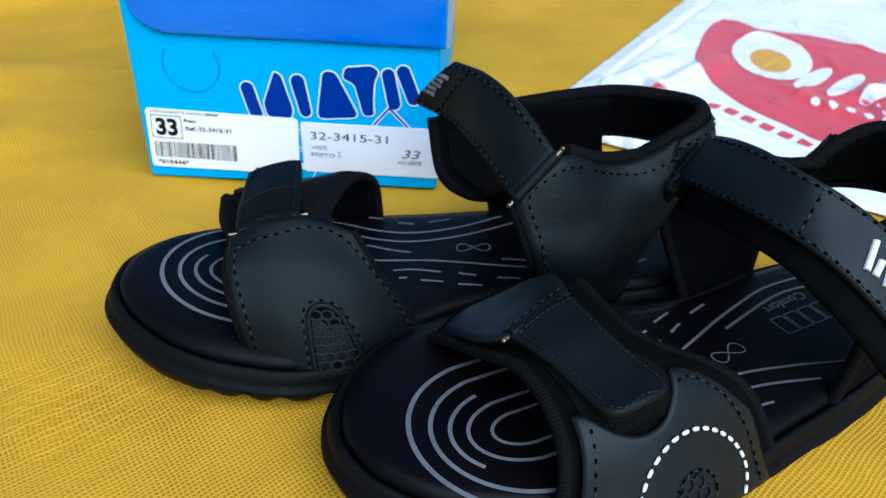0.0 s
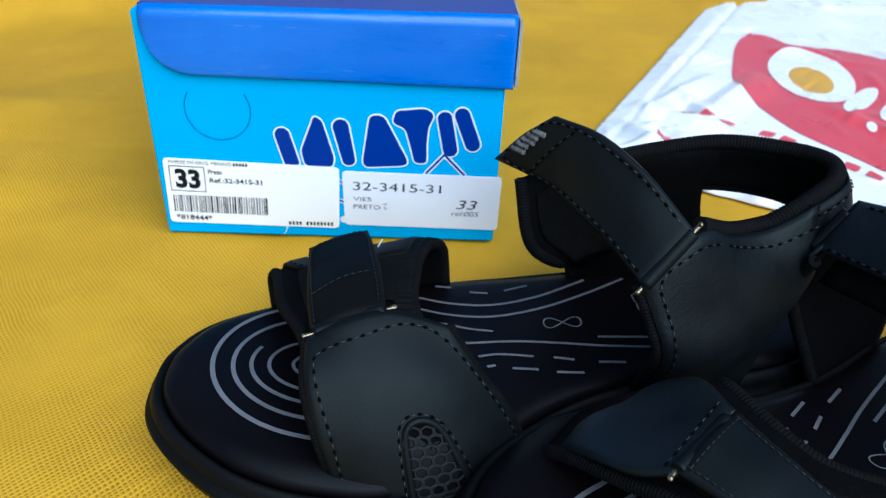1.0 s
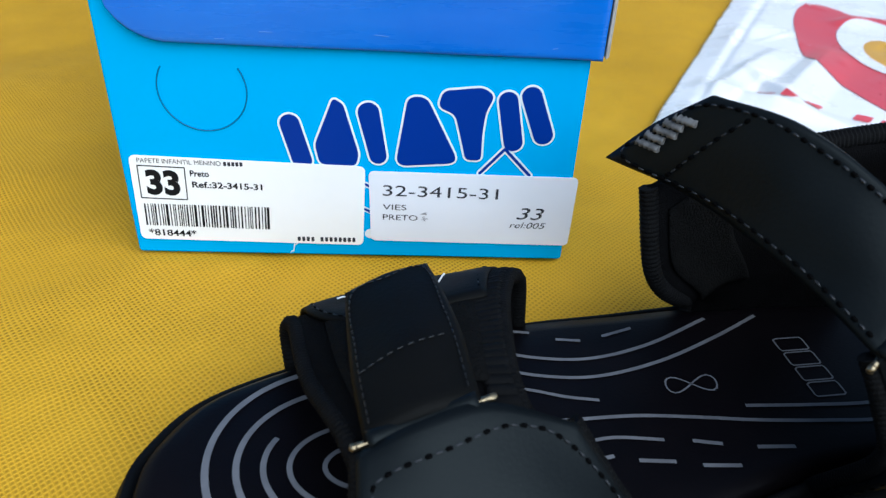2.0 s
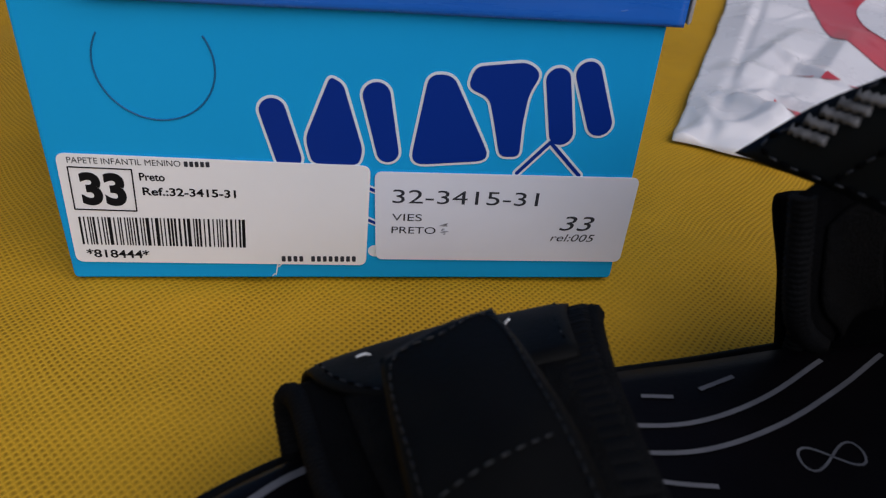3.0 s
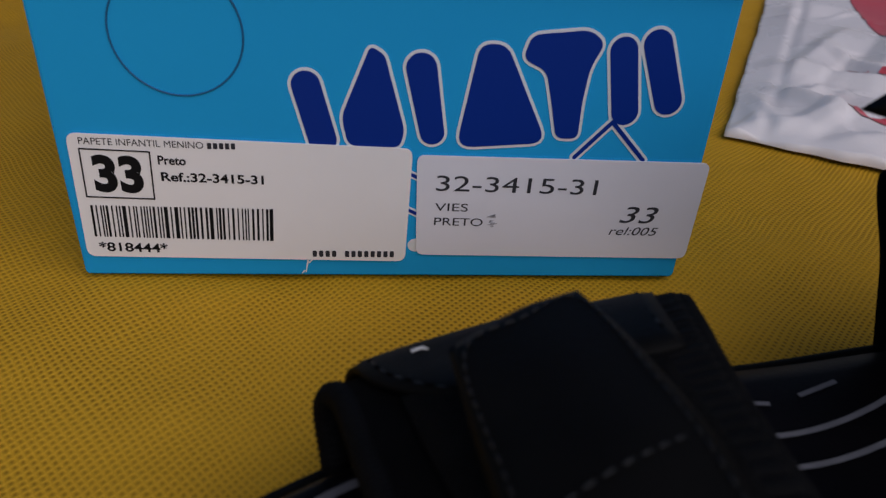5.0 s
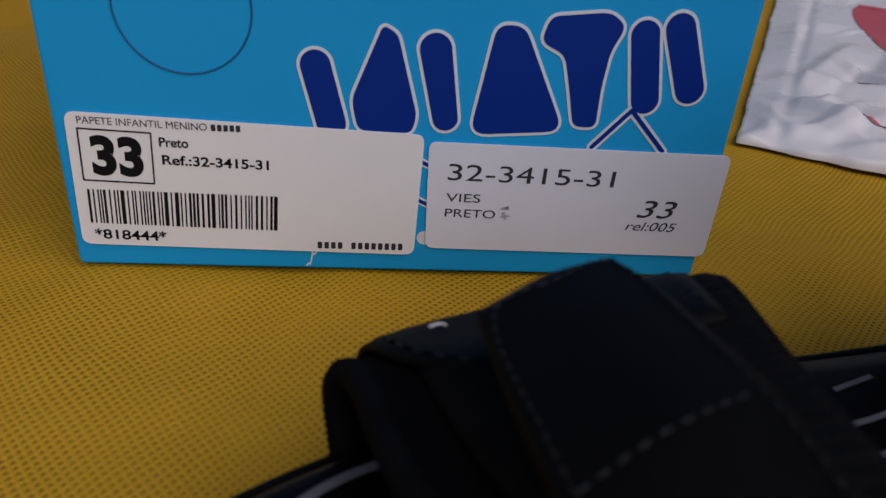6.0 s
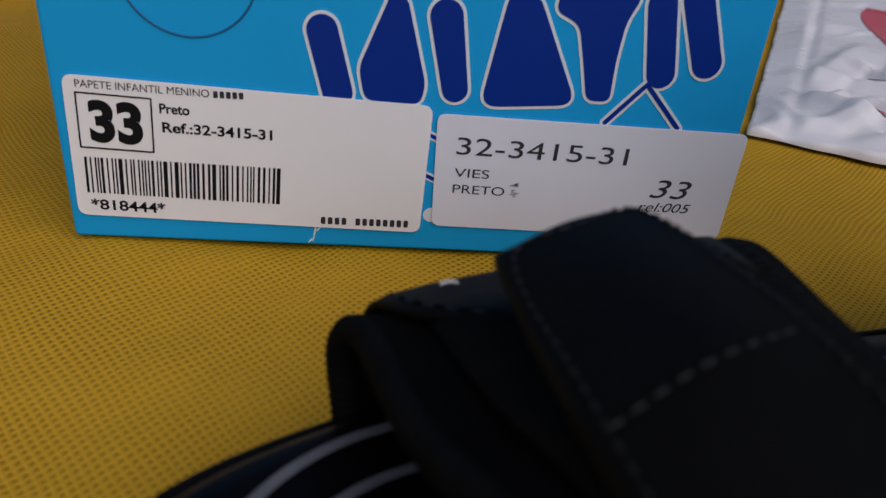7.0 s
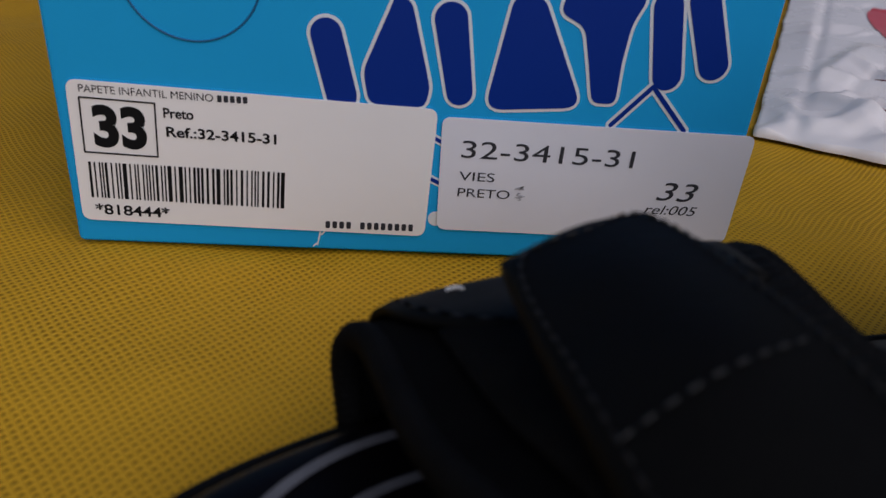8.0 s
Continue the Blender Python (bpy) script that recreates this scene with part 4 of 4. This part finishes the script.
def quarters(thing, move, flip, outer):
    """Ankle parts that both sandals share: inner and outer quarter and the padded collar round the heel."""
    gm = surface(move(QUARTER_MEDIAL))
    inner = sub(gm, 0, 1, 0, 1, -0.0022 * flip)
    part("inner_quarter", sheet(gm, 0.0022, 0.0005, 3.0), LEATHER_WORN, thing, "creased black leather ankle panel")
    part("quarter_lining", sheet(inner, 0.0022), LINING, thing, "matt black fabric lining")
    bound(thing, inner, ("s0", "s1"))
    bm = stitches(gm, [(0.06, 0.02), (0.06, 0.5), (0.06, 0.9), (0.18, 0.94), (0.36, 0.93)], off=0.0012, flip=flip)
    part("stitching", bm, THREAD, thing)
    part("stitching", stitches(gm, [(0.42, 0.93), (0.7, 0.9), (1.0, 0.9)], off=0.0012, flip=flip), THREAD, thing)
    gl = surface(move(outer))
    part("outer_quarter", sheet(gl, 0.0042, 0.0005, 5.0), LINING, thing, "matt black fabric ankle panel")
    bound(thing, gl, ("s0",), 0.0022)
    part("loop_pad", sheet(sub(gl, 0.08, 0.45, 0.45, 0.93, 0.0028 * flip), 0.0012), VELCRO, thing, "fuzzy black fastening pad")
    gc = surface(move(COLLAR), 60, 12)
    part("collar", sheet(gc, 0.0050), LINING, thing, "padded black fabric heel collar")
    part("collar_facing", sheet(sub(gc, 0.0, 1.0, 0.02, 0.93, 0.0029 * flip, across=60, along=10), 0.0014, 0.0004, 8.0), LEATHER, thing, "black leather facing of the heel collar")
    bound(thing, gc, ("t1",), 0.0027)
    bound(thing, gc, ("t0",), 0.0020)
    part("stitching", stitches(gc, [(0.12, 0.81), (0.5, 0.82), (1.0, 0.82)], off=0.0037, flip=flip), THREAD, thing)
    top = move([(0.1925, -0.1065, 0.0735), (0.207, -0.0965, 0.0665), (0.2235, -0.088, 0.0650)])
    part("edge_binding", tube(spline(top, 40), 0.0024, 0.00035, 0.0014, 0.13), BINDING, thing, "ribbed fabric binding")


def right_sandal():
    thing = empty("sandal", (0.145, -0.09, 0), "black children's sandal with undone straps standing up", "sandal", group="pair of sandals")
    bed = sole_and_bed(thing, same, -0.0165)
    quarters(thing, same, 1, QUARTER_LATERAL)
    part("outer_wall", sheet(surface(LATERAL_WALL, 20, 24), 0.0030, 0.0003, 9.0), LINING, thing, "matt black fabric side wall behind the ankle panel")
    gl = surface(FORE_LINING, 26, 40)
    part("fore_lining", sheet(gl, 0.0026, 0.0004, 1.0), LINING, thing, "matt black fabric band over the forefoot")
    bound(thing, gl, ("s0", "s1"), 0.0020)
    band = sub(gl, 0.83, 1.0, 0.30, 0.97, -0.0008, across=8, along=220)
    rib = normals(band)
    for j in range(len(band)):
        band[j] -= rib[j] * (0.0003 * math.sin(j * 1.15) + 0.0004)
    part("padded_band", sheet(band, 0.0022), BINDING, thing, "wide ribbed black padding along the rear edge")
    outer = sub(gl, 0.07, 0.93, 0.02, 0.52, -0.0026)
    for j in range(len(outer)):
        f = j / (len(outer) - 1)
        if f > 0.70:
            k = 0.45 + 0.55 * math.sqrt(max(0.0, 1 - ((f - 0.70) / 0.30) ** 2))
            far = outer[j][-1]
            outer[j] = far + (outer[j] - far) * k
    part("outer_flap", sheet(outer, 0.0018, 0.0004, 2.0), LEATHER_MATT, thing, "black leather forefoot flap")
    part("loop_pad", sheet(sub(gl, 0.14, 0.86, 0.46, 0.74, -0.0024), 0.0012, 0.0004), VELCRO, thing, "fuzzy black fastening pad")
    bm = stitches(outer, [(0.05, 0.0), (0.05, 0.95)], off=0.0008, r=0.00024, flip=-1)
    part("stitching", bm, THREAD, thing)
    part("stitching", stitches(outer, [(0.95, 0.0), (0.95, 0.95)], off=0.0008, r=0.00024, flip=-1), THREAD, thing)
    gm = surface(FORE_MEDIAL, 30, 26)
    panel = part("inner_panel", sheet(gm, 0.0022, 0.0004, 4.0), LEATHER, thing, "black leather forefoot panel with a net window")
    bm = stitches(gm, [(0.08, 0.0), (0.07, 0.4), (0.06, 0.78), (0.11, 0.86), (0.4, 0.89), (0.72, 0.93), (0.88, 0.90), (0.945, 0.7), (0.96, 0.3), (0.965, 0.0)], off=0.0012)
    part("stitching", bm, THREAD, panel)
    bound(thing, sub(gm, -0.02, 1.02, 0, 1, -0.0018), ("s0", "s1"), 0.0020)

    def arch(s, t):
        return t < 0.42 and 0.445 < s + 0.02 * t < 0.665 - 0.12 * t
    rim = [(0.425, 0.0), (0.425, 0.25), (0.44, 0.38), (0.49, 0.435), (0.56, 0.435), (0.615, 0.37), (0.655, 0.2), (0.69, 0.0)]
    pts = spline(rim, 40)
    bm = bmesh.new()
    n = normals(gm)
    base = [bm.verts.new(sample(gm, s, t) + sample(n, s, t) * 0.00125) for s, t in pts]
    mid = [bm.verts.new(sample(gm, 0.54, t * 0.8) + sample(n, 0.54, t * 0.8) * 0.0013) for s, t in pts]
    for i in range(len(pts) - 1):
        bm.faces.new((base[i], base[i + 1], mid[i + 1], mid[i])).smooth = True
    part("net_backing", bm, LINING, panel)
    honeycomb(gm, 1, arch, 0.0016, 0.0034, 0.00042, "net_window", panel, NET)
    part("net_rim", tube(np.array([sample(gm, s, t) + sample(n, s, t) * 0.0012 for s, t in pts]), 0.0011, 0.0008), LEATHER, panel)
    big = [(0.545 + (s - 0.545) * 1.25, t * 1.08) for s, t in rim]
    part("stitching", stitches(gm, big, off=0.0012), THREAD, panel)
    tab = surface(FORE_TAB, 20, 26)
    strap = part("fore_strap", sheet(tab, 0.0030, 0.0004, 6.0), LEATHER_MATT, thing, "black leather strap standing up from its ring")
    bm = stitches(tab, frame_path(0.09, 0.07, 0.05), 0.0014, 0.0006, off=0.0016, r=0.00019, pairs=False)
    part("stitching", bm, THREAD_GREY, strap)
    part("stitching", stitches(tab, [(0.09, 0.34), (0.91, 0.34)], 0.0014, 0.0006, off=0.0016, r=0.00019, pairs=False), THREAD_GREY, strap)
    wire_ring(thing, FORE_TAB[0][0], FORE_TAB[0][2], (0, -0.001, 0.0015))
    for a, b in (((0.0984, -0.0705, 0.0400), (0.1000, -0.0700, 0.0428)), ((0.0742, -0.0710, 0.0355), (0.0772, -0.0700, 0.0343))):
        part("thread_end", tube(spline([a, (np.array(a) + np.array(b)) / 2 + (0.0003, 0.0004, 0.0005), b], 12), 0.00025, 0.0005, sides=6), THREAD_WHITE, thing, "loose white thread end")
    ank = surface(ANKLE_STRAP, 24, 32)
    strap = part("ankle_strap", sheet(ank, 0.0030, 0.0005, 7.0), LEATHER, thing, "wide black leather ankle strap standing open")
    bm = stitches(ank, frame_path(0.09, 0.05, 0.05), off=0.0016, r=0.00036)
    part("stitching", bm, THREAD, strap)
    part("stitching", stitches(ank, [(0.09, 0.78), (0.91, 0.78)], off=0.0016, r=0.00036), THREAD, strap)
    wire_ring(thing, ANKLE_STRAP[0][0], ANKLE_STRAP[0][2], (-0.0008, -0.0016, 0.0010))
    n = normals(ank)
    for k in range(5):
        s = 0.30 + 0.09 * k
        bar = [sample(ank, s, t) + sample(n, s, t) * 0.0017 for t in (0.885 + 0.014 * (k % 2), 0.97)]
        part("white_mark", tube(bar, 0.0010, 0.0006, 0.0013, 0.3, sides=6, squash=0.7), THREAD_WORN, strap, "worn white stitched mark")
    return bed


def left_sandal():
    thing = empty("sandal", (0.235, -0.14, 0), "black children's sandal with fastened straps and white stitched ring", "sandal", group="pair of sandals")
    bed = sole_and_bed(thing, other, -0.0065)
    quarters(thing, other, -1, QUARTER_LATERAL_SHUT)
    gl = surface(LEFT_LINING, 30, 44)
    part("fore_lining", sheet(gl, 0.0026, 0.0004, 11.0), LINING, thing, "matt black fabric band over the forefoot")
    bound(thing, gl, ("s0", "s1"), 0.0021)
    panel_grid = sub(gl, 0.06, 0.92, 0.62, 0.995, 0.0026, -1, 30, 26)
    n = normals(gl) * -1
    top = spline([(0.06, 0.755), (0.117, 0.763), (0.22, 0.815), (0.34, 0.842), (0.46, 0.836), (0.55, 0.795), (0.61, 0.757), (0.70, 0.762), (0.80, 0.793), (0.92, 0.855)], 60)
    cut = []
    for f in np.linspace(0, 1, 25):
        row = []
        for s in np.linspace(0.06, 0.92, 41):
            t = np.interp(s, top[:, 0], top[:, 1])
            row.append(sample(gl, s, t + (0.995 - t) * f) + sample(n, s, t + (0.995 - t) * f) * 0.0026)
        cut.append(row)
    part("loop_pad", sheet(sub(gl, 0.11, 0.60, 0.45, 0.83, 0.0018, -1, 20, 20), 0.0014, 0.0006, 4.0), VELCRO, thing, "fuzzy black fastening pad")
    panel = part("outer_panel", sheet(np.array(cut), 0.0020, 0.0004, 12.0), LEATHER_NAVY, thing, "navy-black leather forefoot panel")
    part("stitching", stitches(panel_grid, [(0.07, 1.0), (0.065, 0.7), (0.075, 0.46)], off=0.0011, flip=-1), THREAD, panel)
    part("stitching", stitches(panel_grid, [(0.62, 0.44), (0.68, 0.42), (0.76, 0.45), (0.86, 0.54), (0.925, 0.70), (0.95, 1.0)], off=0.0011, flip=-1), THREAD, panel)
    circle = [(0.590 + 0.285 * math.cos(a), 0.872 - 0.235 * math.sin(a)) for a in np.linspace(radians(-28), radians(208), 16)]
    part("white_stitching", stitches(panel_grid, circle, 0.0027, 0.0011, 0.00072, 0.0012, -1, pairs=False), THREAD_WHITE, panel, "thick white thread ring")
    small = [(0.60 + 0.105 * math.cos(a), 0.885 - 0.095 * math.sin(a)) for a in np.linspace(0, 2 * math.pi, 20, endpoint=False)]
    part("stitching", stitches(panel_grid, small, 0.0012, 0.0005, 0.0004, 0.0012, -1, closed=True), THREAD, panel)
    honeycomb(panel_grid, -1, lambda s, t: ((s - 0.6) / 0.08) ** 2 + ((t - 0.885) / 0.075) ** 2 < 1, 0.0013, 0.0032, 0.0005, "net_window", panel, NET)
    flap = surface(LEFT_FLAP, 20, 24)
    part("inner_flap", sheet(flap, 0.0022, 0.0004, 13.0), LEATHER_NAVY, thing, "navy-black leather forefoot flap")
    part("stitching", stitches(flap, [(0.06, 0.90), (0.94, 0.90)], off=0.0012, flip=-1), THREAD, thing)
    tab = surface(LEFT_TAB, 22, 28, round_end=0.16)
    strap = part("fore_strap", sheet(tab, 0.0030, 0.0004, 14.0), LEATHER, thing, "black leather strap folded down and fastened")
    bm = stitches(tab, frame_path(0.10, 0.07, 0.03), 0.0014, 0.0006, off=0.0016, r=0.00019, flip=-1, pairs=False)
    part("stitching", bm, THREAD_GREY, strap)
    part("stitching", stitches(tab, [(0.10, 0.05), (0.90, 0.05)], 0.0014, 0.0006, off=0.0016, r=0.00019, flip=-1, pairs=False), THREAD_GREY, strap)
    part("loop_pad", sheet(sub(tab, 0.02, 1.0, 0.3, 1.0, 0.0026), 0.0022, 0.0006), VELCRO, strap, "fuzzy black fastening pad")
    wire_ring(thing, LEFT_TAB[0][0], Vector(LEFT_TAB[0][0]).lerp(Vector(LEFT_TAB[0][2]), 0.88), (0.0008, -0.0010, 0.0012))
    ank = surface(LEFT_STRAP, 24, 40)
    strap = part("ankle_strap", sheet(ank, 0.0030, 0.0004, 15.0), LEATHER_NAVY, thing, "wide navy-black leather ankle strap, fastened")
    bm = stitches(ank, frame_path(0.09, 0.04, 0.04), off=0.0016, r=0.00034, flip=-1)
    part("stitching", bm, THREAD, strap)
    part("stitching", stitches(ank, [(0.09, 0.47), (0.91, 0.47)], off=0.0016, r=0.00034, flip=-1), THREAD, strap)
    under = surface([[np.array(r[0]) + 0.45 * (np.array(r[0]) - np.array(r[1])), r[1]] for r in LEFT_STRAP], 24, 40)
    part("strap_lining", sheet(sub(under, 0.0, 1.0, 0.05, 1.0, 0.0030, 1, 20, 30), 0.0034), LINING, strap, "matt black fabric lining")
    n = normals(ank) * -1
    for k, (s0, s1) in enumerate(((0.28, 0.72), (0.30, 0.55), (0.30, 0.72), (0.32, 0.70), (0.30, 0.70), (0.34, 0.72))):
        t = 0.70 + 0.036 * k
        bar = [sample(ank, s, t + (0.02 if k % 2 else -0.01) * (s - 0.5)) + sample(n, s, t) * 0.0017 for s in np.linspace(s0, s1, 5)]
        part("white_mark", tube(bar, 0.0011, 0.0006, 0.0012, 0.2, sides=7), THREAD_WHITE, strap, "white embroidered mark")
    wire_ring(thing, LEFT_STRAP[0][0], Vector(LEFT_STRAP[0][0]).lerp(Vector(LEFT_STRAP[0][1]), 0.8), (-0.0010, -0.0014, 0.0006))
    return bed


def footbed_mark(bed, corner, turn, count, wide, high):
    """A row of plain outlined shapes in place of a printed brand mark."""
    c, s = math.cos(radians(turn)), math.sin(radians(turn))
    for k in range(count):
        o = rounded([(k * wide, 0), ((k + 0.86) * wide, 0), ((k + 0.86) * wide, high), (k * wide, high)], 0.0009, 4)
        line = [(corner[0] + x * c - y * s, corner[1] + x * s + y * c) for x, y in o + o[:1]]
        part("mark_outline", ribbon(line, 0.0005, same), PRINT, bed)


def footbed_word(bed, text, corner, turn, wide, high):
    word = lettering(text, 0, 0, wide, high, PRINT, bed, name="printed_word")
    c, s = math.cos(radians(turn)), math.sin(radians(turn))
    for v in word.data.vertices:
        x, y = v.co.x, v.co.z
        v.co = (corner[0] + x * c - y * s, corner[1] + x * s + y * c, BED_Z + 0.0003)


footbed_mark(right_sandal(), (0.1925, -0.0600), -83, 4, 0.0058, 0.0085)
left_bed = left_sandal()
footbed_mark(left_bed, (0.3011, -0.0995), 211, 5, 0.0070, 0.0088)
footbed_word(left_bed, "Comfort", (0.2888, -0.0978), 214, 0.0215, 0.0042)
